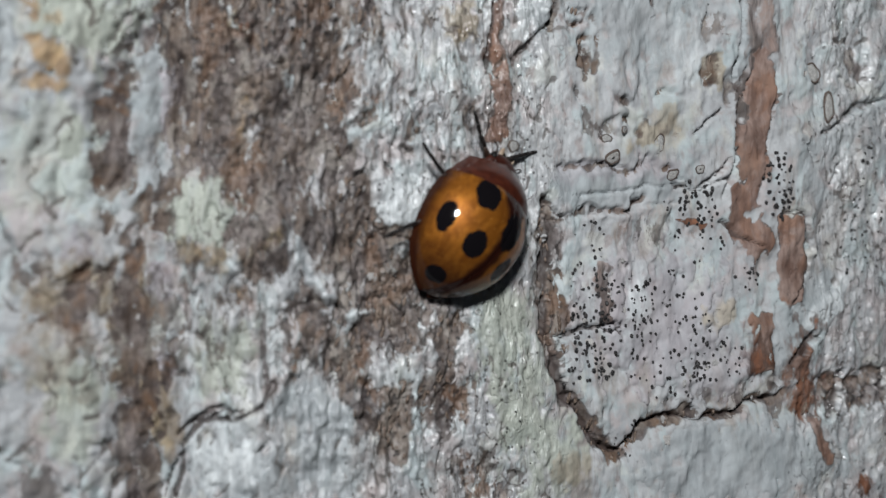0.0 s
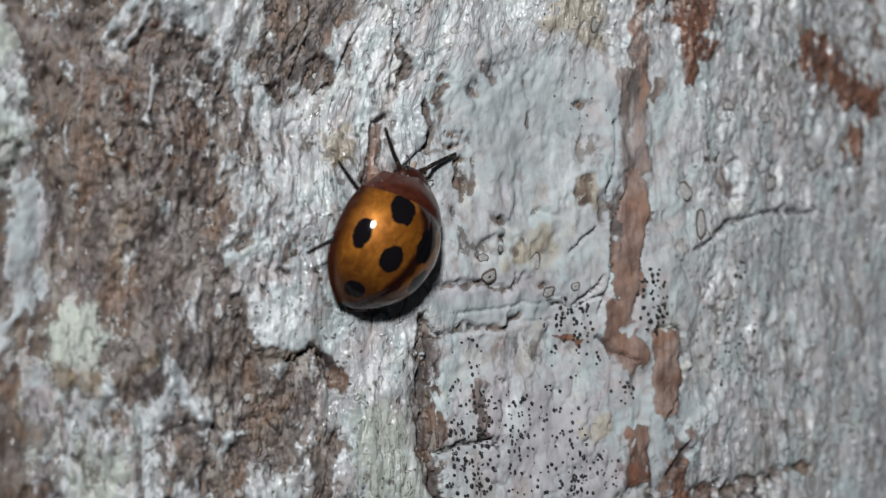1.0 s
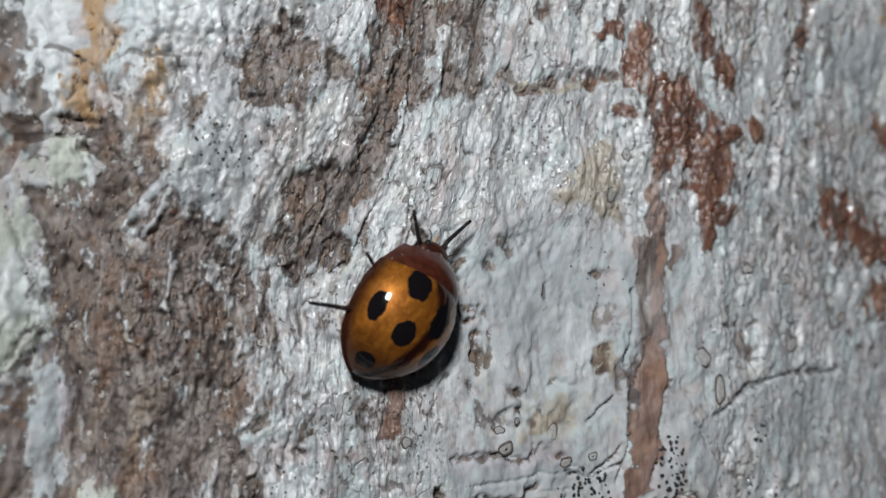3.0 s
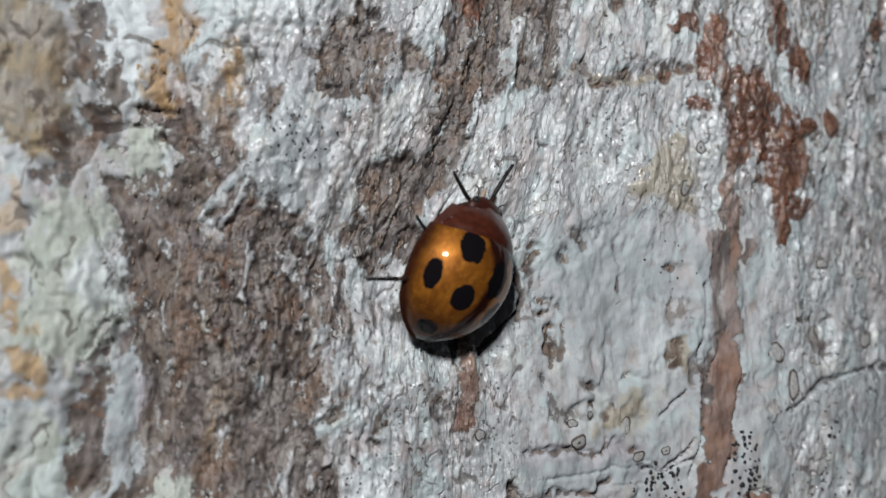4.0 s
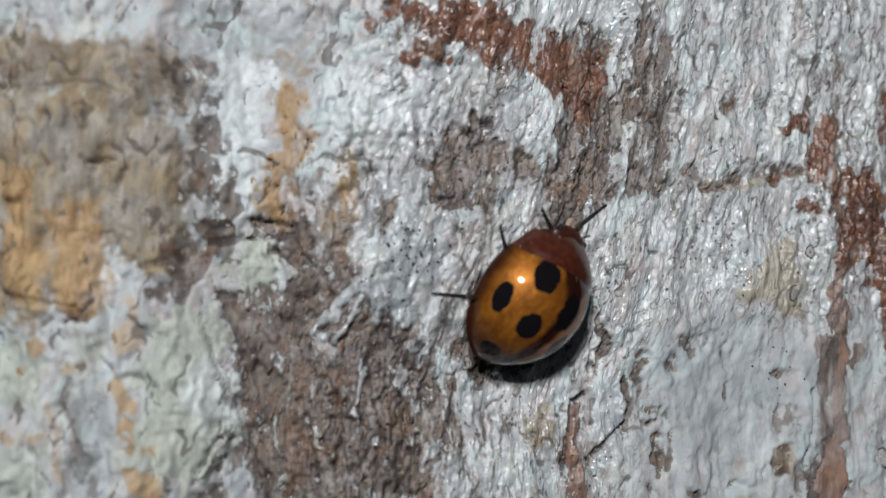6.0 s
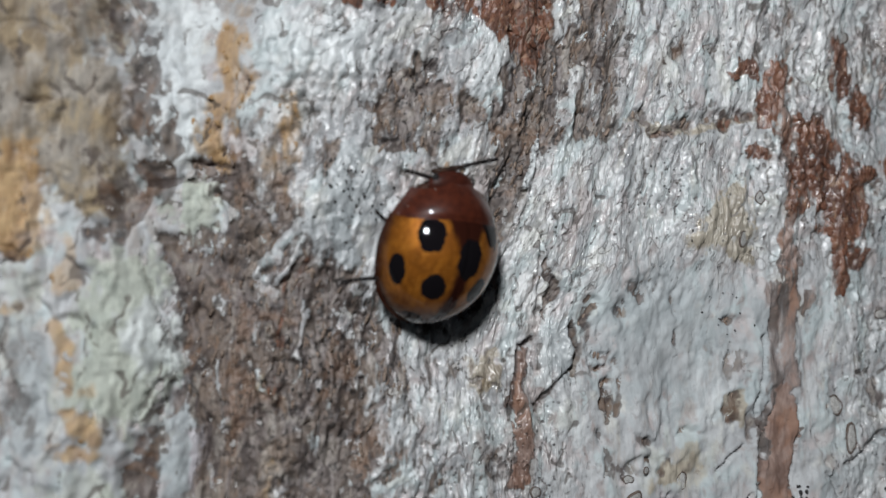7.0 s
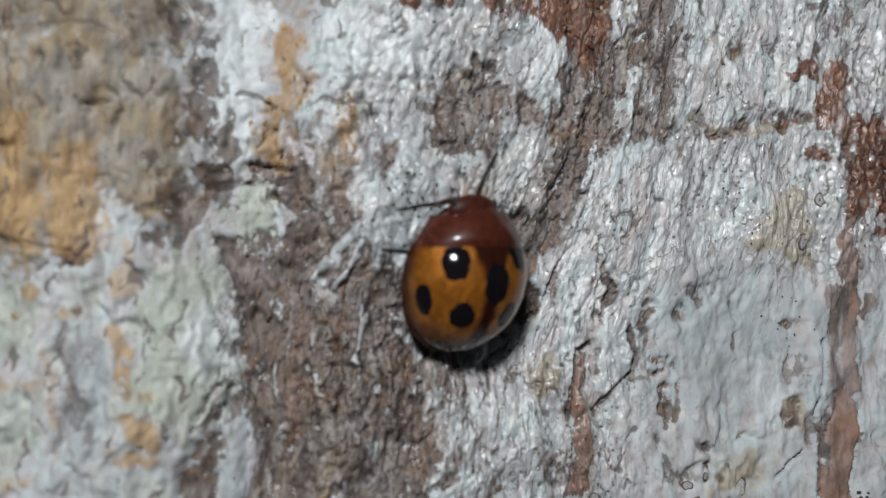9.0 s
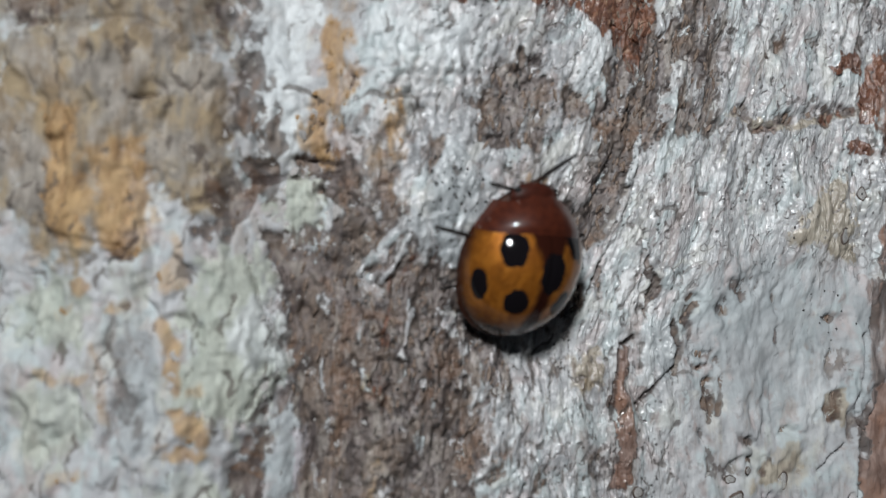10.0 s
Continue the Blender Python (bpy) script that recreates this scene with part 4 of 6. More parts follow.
stroke("bare", 0.61, 0.8, (-0.34, -3.81), (0.68, -3.66), (1.72, -4.36))
stroke("brown", 0.45, 0.85, (0.26, -0.16), (0.77, -1.00))
blob("orange", -1.73, 6.46, 0.51, 0.60, 0, 0.4)
blob("rust", -1.54, 11.82, 0.39, 0.52, 0, 0.4)
blob("brown", -5.29, -0.72, 4.55, 4.02, 0, 0.38)
stroke("brown", 0.62, 0.8, (-3.41, 15.61), (-2.77, 13.96), (-2.24, 12.33))
blob("brown", -4.24, 14.57, 1.05, 0.83, 0, 0.75)
stroke("brown", 0.45, 0.8, (-1.43, 12.34), (-1.31, 10.70))
stroke("brown", 0.45, 0.7, (-1.51, 16.84), (-0.67, 15.40), (-0.24, 13.52))
stroke("brown", 0.34, 0.6, (1.02, 13.12), (0.82, 11.86))
stroke("bare", 0.19, 0.8, (0.33, 18.15), (0.56, 16.05), (0.79, 14.59))
stroke("crack", 0.12, 0.9, (-4.37, -7.04), (-4.03, -5.09), (-3.41, -4.31), (-2.14, -4.15), (-1.18, -3.75), (-0.90, -3.00))
blob("white", -2.65, -5.65, 1.44, 1.35, 0, 0.9)
blob("bare", -2.65, -5.65, 1.52, 1.35, 0, 0.9)
stroke("brown", 0.50, 0.85, (-2.75, 16.48), (-2.41, 14.81), (-1.55, 12.75))
stroke("brown", 0.41, 0.9, (-1.27, 14.41), (-1.35, 12.54), (-1.52, 10.67))
stroke("rust", 0.17, 0.4, (-1.27, 14.00), (-1.45, 12.33))
stroke("brown", 0.31, 0.75, (-0.22, 15.47), (0.14, 13.59), (-0.04, 11.71))
stroke("brown", 0.65, 0.7, (1.69, 12.97), (2.14, 11.91), (1.72, 10.86))
stroke("brown", 0.68, 0.9, (0.74, 11.92), (0.66, 9.83), (0.59, 7.12))
stroke("crack", 0.08, 0.7, (-2.05, 11.70), (-1.54, 11.92))
stroke("crack", 0.08, 0.8, (-1.63, 10.88), (-1.98, 10.04))
stroke("crack", 0.08, 0.7, (-0.57, 11.50), (-0.60, 10.67))
stroke("crack", 0.08, 0.7, (0.65, 10.66), (0.45, 10.04))
stroke("crack", 0.07, 0.7, (0.19, 16.11), (0.38, 14.43), (0.19, 13.38))
stroke("crack", 0.08, 0.7, (-1.21, 10.05), (-0.88, 8.81))
stroke("crack", 0.07, 0.7, (-0.37, 8.80), (-0.78, 8.60))
blob("brown", -1.05, 16.08, 0.33, 0.29, 0, 0.8)
stroke("bare", 0.14, 0.85, (-1.59, 15.24), (-1.98, 14.19), (-2.29, 13.77))
blob("brown", -5.81, 5.53, 2.06, 1.30, 0, 0.4)



# ---- where the lichen rings sit: place, half sizes, turn ----
RING_AT = []


def ring(s, z, rs, rz, turn):
    RING_AT.append((s, z, rs, rz, turn))


ring(15.34, 6.01, 0.33, 0.46, 0)
ring(13.14, 5.42, 0.34, 0.37, 10)
ring(15.92, 4.76, 0.30, 0.26, 0)
ring(22.26, 9.04, 0.48, 0.57, 4)
ring(23.10, 7.65, 0.34, 0.70, 0)
ring(18.78, 17.70, 0.21, 0.35, 0)
ring(11.91, 6.41, 0.28, 0.17, 0)
ring(12.88, 6.20, 0.26, 0.22, 0)
ring(13.62, 6.55, 0.18, 0.15, 0)
ring(17.08, 5.00, 0.20, 0.24, 0)
ring(18.06, 15.98, 0.26, 0.41, -5)
ring(22.87, 24.67, 0.45, 0.35, 0)
ring(14.76, 23.46, 0.37, 0.48, 0)
ring(27.00, 12.47, 0.44, 0.26, 0)
ring(27.38, 9.56, 0.54, 0.35, 0)
ring(5.66, 13.32, 0.58, 0.57, 0)
ring(3.56, 13.05, 0.36, 0.28, 0)
ring(2.61, 6.78, 0.33, 0.33, 0)
ring(5.37, 10.76, 0.43, 0.33, 0)
ring(24.83, 12.90, 0.40, 0.26, 0)
ring(30.45, 10.74, 0.36, 0.26, 0)
ring(16.51, 23.81, 0.26, 0.26, 0)
ring(5.79, 3.61, 0.24, 0.26, 0)
ring(8.74, 5.83, 0.25, 0.30, 0)
ring(2.78, 9.86, 0.32, 0.22, 0)
ring(-1.94, 16.59, 0.18, 0.20, 0)


# ---- materials ----
def material(name):
    m = bpy.data.materials.new(name)
    m.use_nodes = True
    return m, m.node_tree.nodes, m.node_tree.links, m.node_tree.nodes["Principled BSDF"]


class Maker:
    """Short names for the nodes of one material, on coordinates in millimetres."""

    def __init__(self, name, flow=""):
        self.m, self.n, self.l, self.out = material(name)
        self.unit = 1 if flow else 1000
        if flow:
            q = self.n.new("ShaderNodeAttribute")
            q.attribute_name = flow
            self.co = q.outputs["Vector"]
        else:
            self.co = self.n.new("ShaderNodeTexCoord").outputs["Object"]

    def set(self, socket, value):
        if hasattr(value, "links"):
            self.l.new(value, socket)
        elif isinstance(value, tuple) and len(value) == 3 and socket.type == "RGBA":
            socket.default_value = (*value, 1)
        else:
            socket.default_value = value

    def stretch(self, x, y, z):
        """Coordinates scaled to cycles per millimetre."""
        q = self.n.new("ShaderNodeVectorMath")
        q.operation = "MULTIPLY"
        self.l.new(self.co, q.inputs[0])
        q.inputs[1].default_value = (x * self.unit, y * self.unit, z * self.unit)
        return q.outputs[0]

    def noise(self, x, y, z, detail=4.0, rough=0.6, warp=0.0):
        q = self.n.new("ShaderNodeTexNoise")
        self.l.new(self.stretch(x, y, z), q.inputs["Vector"])
        q.inputs["Scale"].default_value = 1.0
        q.inputs["Detail"].default_value = detail
        q.inputs["Roughness"].default_value = rough
        q.inputs["Distortion"].default_value = warp
        return q.outputs["Fac"]

    def math(self, op, a, b=0.0, c=0.0, clamp=False):
        q = self.n.new("ShaderNodeMath")
        q.operation, q.use_clamp = op, clamp
        for k, v in enumerate((a, b, c)):
            self.set(q.inputs[k], v)
        return q.outputs[0]

    def step(self, x, low, high):
        q = self.n.new("ShaderNodeMapRange")
        q.interpolation_type = "SMOOTHSTEP"
        self.set(q.inputs["Value"], x)
        q.inputs["From Min"].default_value, q.inputs["From Max"].default_value = low, high
        return q.outputs["Result"]

    def mix(self, f, a, b):
        q = self.n.new("ShaderNodeMix")
        q.data_type = "RGBA"
        self.set(q.inputs["Factor"], f)
        self.set(q.inputs["A"], a)
        self.set(q.inputs["B"], b)
        return q.outputs["Result"]

    def cells(self, scale):
        q = self.n.new("ShaderNodeTexVoronoi")
        self.l.new(self.stretch(scale, scale, scale), q.inputs["Vector"])
        q.inputs["Scale"].default_value = 1.0
        return q.outputs["Distance"]

    def attribute(self, name):
        q = self.n.new("ShaderNodeAttribute")
        q.attribute_name = name
        s = self.n.new("ShaderNodeSeparateColor")
        self.l.new(q.outputs["Color"], s.inputs[0])
        return s.outputs[0], s.outputs[1], s.outputs[2]

    def random(self):
        return self.n.new("ShaderNodeObjectInfo").outputs["Random"]

    def bump(self, height, depth_mm, strength=1.0):
        q = self.n.new("ShaderNodeBump")
        q.inputs["Strength"].default_value = strength
        q.inputs["Distance"].default_value = depth_mm * MM
        self.l.new(height, q.inputs["Height"])
        self.l.new(q.outputs[0], self.out.inputs["Normal"])

    def done(self, colour, rough, specular=0.4, **more):
        self.set(self.out.inputs["Base Color"], colour)
        self.set(self.out.inputs["Roughness"], rough)
        self.set(self.out.inputs["Specular IOR Level"], specular)
        for k, v in more.items():
            self.set(self.out.inputs[k.replace("_", " ")], v)
        return self.m


def bark_material():
    k = Maker("bark", "flow")
    brown, rust, orange = k.attribute("mask_a")
    olive, green, white = k.attribute("mask_b")
    grey, yellow, pinky = k.attribute("mask_c")
    crack, fissure, strip = k.attribute("mask_d")
    across = k.n.new("ShaderNodeSeparateXYZ")
    k.l.new(k.co, across.inputs[0])
    worn = k.math("SUBTRACT", 1.0, k.math("MULTIPLY", k.step(across.outputs[0], -1.5, -6.0), 0.84))
    sleek = k.math("MULTIPLY", k.math("MULTIPLY", k.step(across.outputs[0], 9.3, 12.2), k.step(across.outputs[0], 24.5, 20.0)), k.step(across.outputs[2], 16.8, 12.5))
    worn = k.math("MULTIPLY", worn, k.math("SUBTRACT", 1.0, k.math("MULTIPLY", sleek, 0.78)))
    low_left = k.math("MULTIPLY", k.step(across.outputs[0], 4.0, 0.5), k.step(across.outputs[2], 10.0, 6.0))
    worn = k.math("MULTIPLY", worn, k.math("SUBTRACT", 1.0, k.math("MULTIPLY", low_left, 0.2)))
    coarse = k.noise(0.35, 0.35, 0.22, 4, 0.6)
    mid = k.noise(1.1, 1.1, 0.4, 5, 0.62, 0.7)
    fine = k.noise(3.2, 3.2, 1.0, 4, 0.6, 0.9)
    grain = k.noise(7.5, 7.5, 3.0, 3, 0.55, 0.6)
    streak = k.noise(2.4, 2.4, 0.28, 5, 0.65, 0.3)
    stain = k.noise(0.55, 0.55, 0.16, 5, 0.65, 0.8)
    blot = k.noise(1.1, 1.1, 0.7, 5, 0.7, 0.4)
    c = k.mix(k.step(coarse, 0.35, 0.65), (0.35, 0.36, 0.37), (0.47, 0.48, 0.485))
    c = k.mix(k.math("MULTIPLY", k.step(stain, 0.52, 0.66), 0.7), c, (0.29, 0.25, 0.22))
    c = k.mix(k.math("MULTIPLY", k.step(blot, 0.56, 0.70), 0.6), c, (0.33, 0.285, 0.27))
    c = k.mix(k.math("MULTIPLY", k.step(mid, 0.47, 0.66), k.math("MULTIPLY", worn, 0.8)), c, (0.68, 0.69, 0.685))
    c = k.mix(k.math("MULTIPLY", k.math("MULTIPLY", k.step(fine, 0.55, 0.66), 0.36), worn), c, (0.14, 0.125, 0.12))
    c = k.mix(k.math("MULTIPLY", k.step(streak, 0.55, 0.70), 0.55), c, (0.25, 0.22, 0.205))
    c = k.mix(k.math("MULTIPLY", k.math("MULTIPLY", k.step(grain, 0.58, 0.70), 0.5), worn), c, (0.12, 0.11, 0.105))
    # white sparkle of the wet-looking bark, painted in as pale grains
    c = k.mix(k.math("MULTIPLY", k.math("MULTIPLY", k.step(grain, 0.43, 0.32), 0.4), worn), c, (0.80, 0.81, 0.81))
    lines = k.noise(1.9, 1.9, 0.5, 6, 0.7, 1.0)
    hue = k.noise(0.75, 0.75, 0.42, 4, 0.55, 0.7)
    tint = k.noise(0.62, 0.62, 0.5, 4, 0.6, 0.4)
    c = k.mix(k.math("MULTIPLY", k.step(hue, 0.50, 0.62), 0.55), c, (0.43, 0.51, 0.515))
    c = k.mix(k.math("MULTIPLY", k.step(tint, 0.53, 0.64), 0.55), c, (0.46, 0.395, 0.385))
    c = k.mix(k.math("MULTIPLY", k.step(tint, 0.44, 0.35), 0.4), c, (0.60, 0.60, 0.54))
    c = k.mix(k.math("MULTIPLY", k.step(k.noise(1.5, 1.5, 1.0, 3, 0.55, 0.4), 0.57, 0.70), 0.6), c, (0.29, 0.235, 0.22))
    # thin wandering outlines of old lichen bodies, and black specks
    ring_a = k.math("ABSOLUTE", k.math("SUBTRACT", k.noise(0.85, 0.85, 0.55, 2, 0.5, 0.9), 0.5))
    ring_b = k.math("ABSOLUTE", k.math("SUBTRACT", k.noise(1.25, 1.25, 0.95, 2, 0.5, 0.6), 0.56))
    rim_a = k.math("MULTIPLY", k.step(ring_a, 0.022, 0.004), k.step(k.noise(0.5, 0.5, 0.36, 3, 0.6), 0.53, 0.62))
    rim_b = k.math("MULTIPLY", k.step(ring_b, 0.026, 0.005), k.step(k.noise(0.42, 0.42, 0.4, 3, 0.6, 0.5), 0.54, 0.63))
    ring_c = k.math("ABSOLUTE", k.math("SUBTRACT", k.noise(1.5, 1.5, 0.24, 3, 0.55, 0.6), 0.52))
    rim_c = k.math("MULTIPLY", k.step(ring_c, 0.020, 0.003), k.step(k.noise(0.6, 0.6, 0.22, 3, 0.6, 0.4), 0.54, 0.62))
    outline = k.math("MULTIPLY", k.math("MAXIMUM", k.math("MAXIMUM", rim_a, rim_b), rim_c), worn)
    c = k.mix(k.math("MULTIPLY", outline, 0.62), c, (0.12, 0.095, 0.085))
    pit = k.math("MULTIPLY", k.step(k.noise(4.2, 4.2, 2.4, 2, 0.5, 0.5), 0.60, 0.67), k.step(k.noise(0.7, 0.7, 0.5, 3, 0.6, 0.5), 0.42, 0.58))
    c = k.mix(k.math("MULTIPLY", k.math("MULTIPLY", pit, worn), 0.75), c, (0.10, 0.08, 0.072))
    speck = k.math("MULTIPLY", k.step(k.cells(2.6), 0.20, 0.12), k.step(k.noise(0.45, 0.45, 0.45, 4, 0.7, 0.5), 0.48, 0.56))

    soft = k.noise(0.95, 0.95, 0.6, 3, 0.5, 0.6)

    def over(base, mask, dark, light, edge=0.75, low=0.36, high=0.62, full=1.0, rim=0.0):
        """A patch whose rim breaks up at the scale of the grain; rim: how dark a line runs along it."""
        wander = k.math("SUBTRACT", k.math("ADD", k.math("ADD", k.math("MULTIPLY", mid, 0.7), k.math("MULTIPLY", fine, 0.5)), lines), 1.1)
        f = k.step(k.math("ADD", mask, k.math("MULTIPLY", wander, k.math("MULTIPLY", worn, edge))), low, high)
        f = k.math("MULTIPLY", f, k.step(mask, 0.02, 0.2))
        tone = k.math("ADD", k.math("ADD", k.math("MULTIPLY", fine, 0.3), k.math("MULTIPLY", lines, 0.3)), k.math("MULTIPLY", soft, 0.4))
        out = k.mix(k.math("MULTIPLY", f, full), base, k.mix(k.step(tone, 0.38, 0.62), dark, light))
        if rim:
            line = k.math("MULTIPLY", k.math("MULTIPLY", k.step(f, 0.02, 0.35), k.step(f, 0.95, 0.55)), k.step(stain, 0.40, 0.54))
            out = k.mix(k.math("MULTIPLY", line, rim), out, (0.045, 0.033, 0.028))
        return out

    c = over(c, grey, (0.27, 0.295, 0.305), (0.43, 0.462, 0.472), 0.6, 0.3, 0.8, 0.8)
    c = over(c, pinky, (0.29, 0.265, 0.285), (0.45, 0.425, 0.445), 0.6, 0.3, 0.8, 0.85)
    c = over(c, green, (0.30, 0.325, 0.275), (0.49, 0.52, 0.45), 0.7, 0.3, 0.8, 0.85)
    c = over(c, white, (0.46, 0.49, 0.50), (0.68, 0.71, 0.71), 0.8, 0.3, 0.8, 0.85)
    c = over(c, yellow, (0.24, 0.205, 0.155), (0.45, 0.40, 0.32), 0.9, 0.22, 0.6, 0.9)
    c = over(c, olive, k.mix(k.step(hue, 0.42, 0.58), (0.17, 0.125, 0.078), (0.17, 0.15, 0.128)), k.mix(k.step(tint, 0.43, 0.57), (0.32, 0.25, 0.155), (0.34, 0.31, 0.27)), 0.9, 0.2, 0.6, 0.95)
    patchy = k.math("SUBTRACT", brown, k.math("MULTIPLY", k.step(blot, 0.52, 0.63), 0.5))
    dapple = k.noise(0.9, 0.9, 0.5, 4, 0.6, 0.9)
    umber = k.mix(k.step(hue, 0.42, 0.58), (0.048, 0.037, 0.036), (0.076, 0.053, 0.042))
    tan = k.mix(k.step(tint, 0.43, 0.57), (0.185, 0.14, 0.11), (0.215, 0.185, 0.175))
    c = over(c, patchy, umber, tan, 1.2, 0.26, 0.55, 0.96, 0.5)
    husk = k.step(patchy, 0.15, 0.5)
    c = k.mix(k.math("MULTIPLY", k.math("MULTIPLY", k.step(dapple, 0.53, 0.66), husk), 0.58), c, (0.33, 0.30, 0.265))
    c = k.mix(k.math("MULTIPLY", k.math("MULTIPLY", k.step(dapple, 0.44, 0.33), husk), 0.75), c, (0.035, 0.026, 0.026))
    c = k.mix(k.math("MULTIPLY", k.math("MULTIPLY", k.step(k.noise(0.5, 0.5, 0.35, 4, 0.6, 0.8), 0.53, 0.64), husk), 0.55), c, (0.20, 0.115, 0.068))
    flake = k.noise(2.4, 2.4, 1.8, 3, 0.6, 0.6)
    husk = k.math("MULTIPLY", husk, worn)
    c = k.mix(k.math("MULTIPLY", k.math("MULTIPLY", k.step(flake, 0.60, 0.70), husk), 0.55), c, (0.40, 0.37, 0.34))
    hole = k.math("MULTIPLY", k.step(k.noise(3.6, 3.6, 2.6, 2, 0.5, 0.4), 0.575, 0.64), husk)
    c = k.mix(k.math("MULTIPLY", hole, 0.85), c, (0.016, 0.012, 0.011))
    c = k.mix(k.math("MULTIPLY", k.math("MULTIPLY", k.step(flake, 0.40, 0.31), husk), 0.75), c, (0.022, 0.016, 0.014))
    c = over(c, orange, (0.24, 0.14, 0.064), (0.45, 0.305, 0.155), 1.2, 0.24, 1.0, 0.9)
    c = over(c, strip, k.mix(k.step(hue, 0.42, 0.58), (0.11, 0.053, 0.034), (0.17, 0.10, 0.074)), k.mix(k.step(tint, 0.43, 0.57), (0.26, 0.14, 0.092), (0.31, 0.22, 0.185)), 1.0, 0.46, 0.74, 0.92, 0.75)
    c = over(c, rust, (0.062, 0.024, 0.015), (0.215, 0.090, 0.048), 1.2, 0.22, 0.48, 0.95, 0.5)
    scab = k.step(rust, 0.3, 0.7)
    c = k.mix(k.math("MULTIPLY", k.math("MULTIPLY", k.step(flake, 0.56, 0.67), scab), 0.6), c, (0.34, 0.21, 0.13))
    c = k.mix(k.math("MULTIPLY", k.math("MULTIPLY", k.step(dapple, 0.47, 0.38), scab), 0.7), c, (0.055, 0.030, 0.022))
    c = k.mix(k.math("MULTIPLY", speck, k.math("MULTIPLY", worn, 0.85)), c, (0.03, 0.026, 0.024))
    c = k.mix(k.math("MULTIPLY", k.step(fissure, 0.3, 0.8), 0.75), c, (0.09, 0.075, 0.065))
    split = k.step(k.math("ADD", crack, k.math("MULTIPLY", k.math("SUBTRACT", lines, 0.5), 1.0)), 0.36, 0.95)
    c = k.mix(k.math("MULTIPLY", split, 0.85), c, k.mix(soft, (0.020, 0.015, 0.014), (0.085, 0.062, 0.055)))
    h = k.math("ADD", k.math("MULTIPLY", fine, 0.8), k.math("MULTIPLY", grain, 0.55))
    h = k.math("SUBTRACT", h, k.math("ADD", k.math("MULTIPLY", outline, 0.25), k.math("MULTIPLY", pit, 0.5)))
    k.bump(k.math("MULTIPLY", h, worn), 0.125, 1.0)
    rough = k.math("ADD", k.math("SUBTRACT", 0.66, k.math("MULTIPLY", worn, 0.66)), k.math("ADD", k.math("MULTIPLY", mid, 0.5), k.math("MULTIPLY", husk, 0.3)))
    return k.done(c, rough, k.math("MULTIPLY", worn, 0.8))


def grainy(name, dark, light, rough=0.6, bump=0.03, scale=9.0):
    k = Maker(name)
    n = k.noise(scale, scale, scale * 0.6, 4, 0.65, 0.5)
    c = k.mix(k.step(n, 0.35, 0.68), dark, light)
    tone = k.mix(k.random(), (0.75, 0.75, 0.75), (1.15, 1.12, 1.1))
    q = k.n.new("ShaderNodeMix")
    q.data_type, q.blend_type = "RGBA", "MULTIPLY"
    q.inputs["Factor"].default_value = 1.0
    k.l.new(c, q.inputs["A"])
    k.l.new(tone, q.inputs["B"])
    k.bump(n, bump, 0.8)
    return k.done(q.outputs["Result"], rough, 0.45)


BARK = bark_material()
RUST = grainy("rust_scale", (0.075, 0.028, 0.016), (0.22, 0.092, 0.05), 0.5)
OCHRE = grainy("orange_crust", (0.26, 0.15, 0.065), (0.47, 0.32, 0.165), 0.7)
CRUMB = grainy("bark_crumb", (0.09, 0.062, 0.045), (0.30, 0.235, 0.19), 0.65)
PALE = grainy("pale_flake", (0.28, 0.27, 0.26), (0.55, 0.55, 0.54), 0.5)
RIM = grainy("lichen_rim", (0.04, 0.03, 0.026), (0.15, 0.115, 0.095), 0.6, 0.02)
DISC = grainy("lichen_disc", (0.28, 0.275, 0.265), (0.60, 0.60, 0.58), 0.5, 0.05, 6.0)
DOT = grainy("lichen_dot", (0.012, 0.012, 0.013), (0.05, 0.046, 0.045), 0.5, 0.01)


def shell_material():
    k = Maker("wing_case")
    spot, dark, _ = k.attribute("pattern_shade")
    streak = k.noise(2.2, 1.1, 2.2, 4, 0.6, 0.8)
    speck = k.noise(14.0, 9.0, 14.0, 3, 0.6)
    c = k.mix(k.step(streak, 0.35, 0.68), (0.20, 0.064, 0.007), (0.36, 0.13, 0.015))
    # gold sparkle painted into the colour as bright specks
    c = k.mix(k.math("MULTIPLY", k.step(speck, 0.57, 0.75), 0.5), c, (0.75, 0.38, 0.09))
    # seam pigment, plus shade painted on the flanks and tail
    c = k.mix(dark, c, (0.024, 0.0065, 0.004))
    c = k.mix(k.step(spot, 0.35, 0.65), c, (0.006, 0.005, 0.006))
    k.bump(k.math("ADD", speck, streak), 0.016, 0.7)
    bright = k.math("SUBTRACT", 1.0, k.math("MAXIMUM", spot, dark))
    return k.done(c, 0.46, k.math("MULTIPLY", bright, 0.15), Metallic=k.math("MULTIPLY", bright, 0.45), Coat_IOR=1.36, Coat_Weight=0.9, Coat_Roughness=0.07)


def chitin(name, dark, light, rough=0.3, coat=0.8, depth=1.36):
    k = Maker(name)
    n = k.noise(4.0, 4.0, 4.0, 4, 0.6)
    k.bump(k.noise(16.0, 16.0, 16.0, 2, 0.6), 0.006, 0.5)
    return k.done(k.mix(k.step(n, 0.3, 0.7), dark, light), rough, 0.2, Coat_IOR=depth, Coat_Weight=coat, Coat_Roughness=0.04)


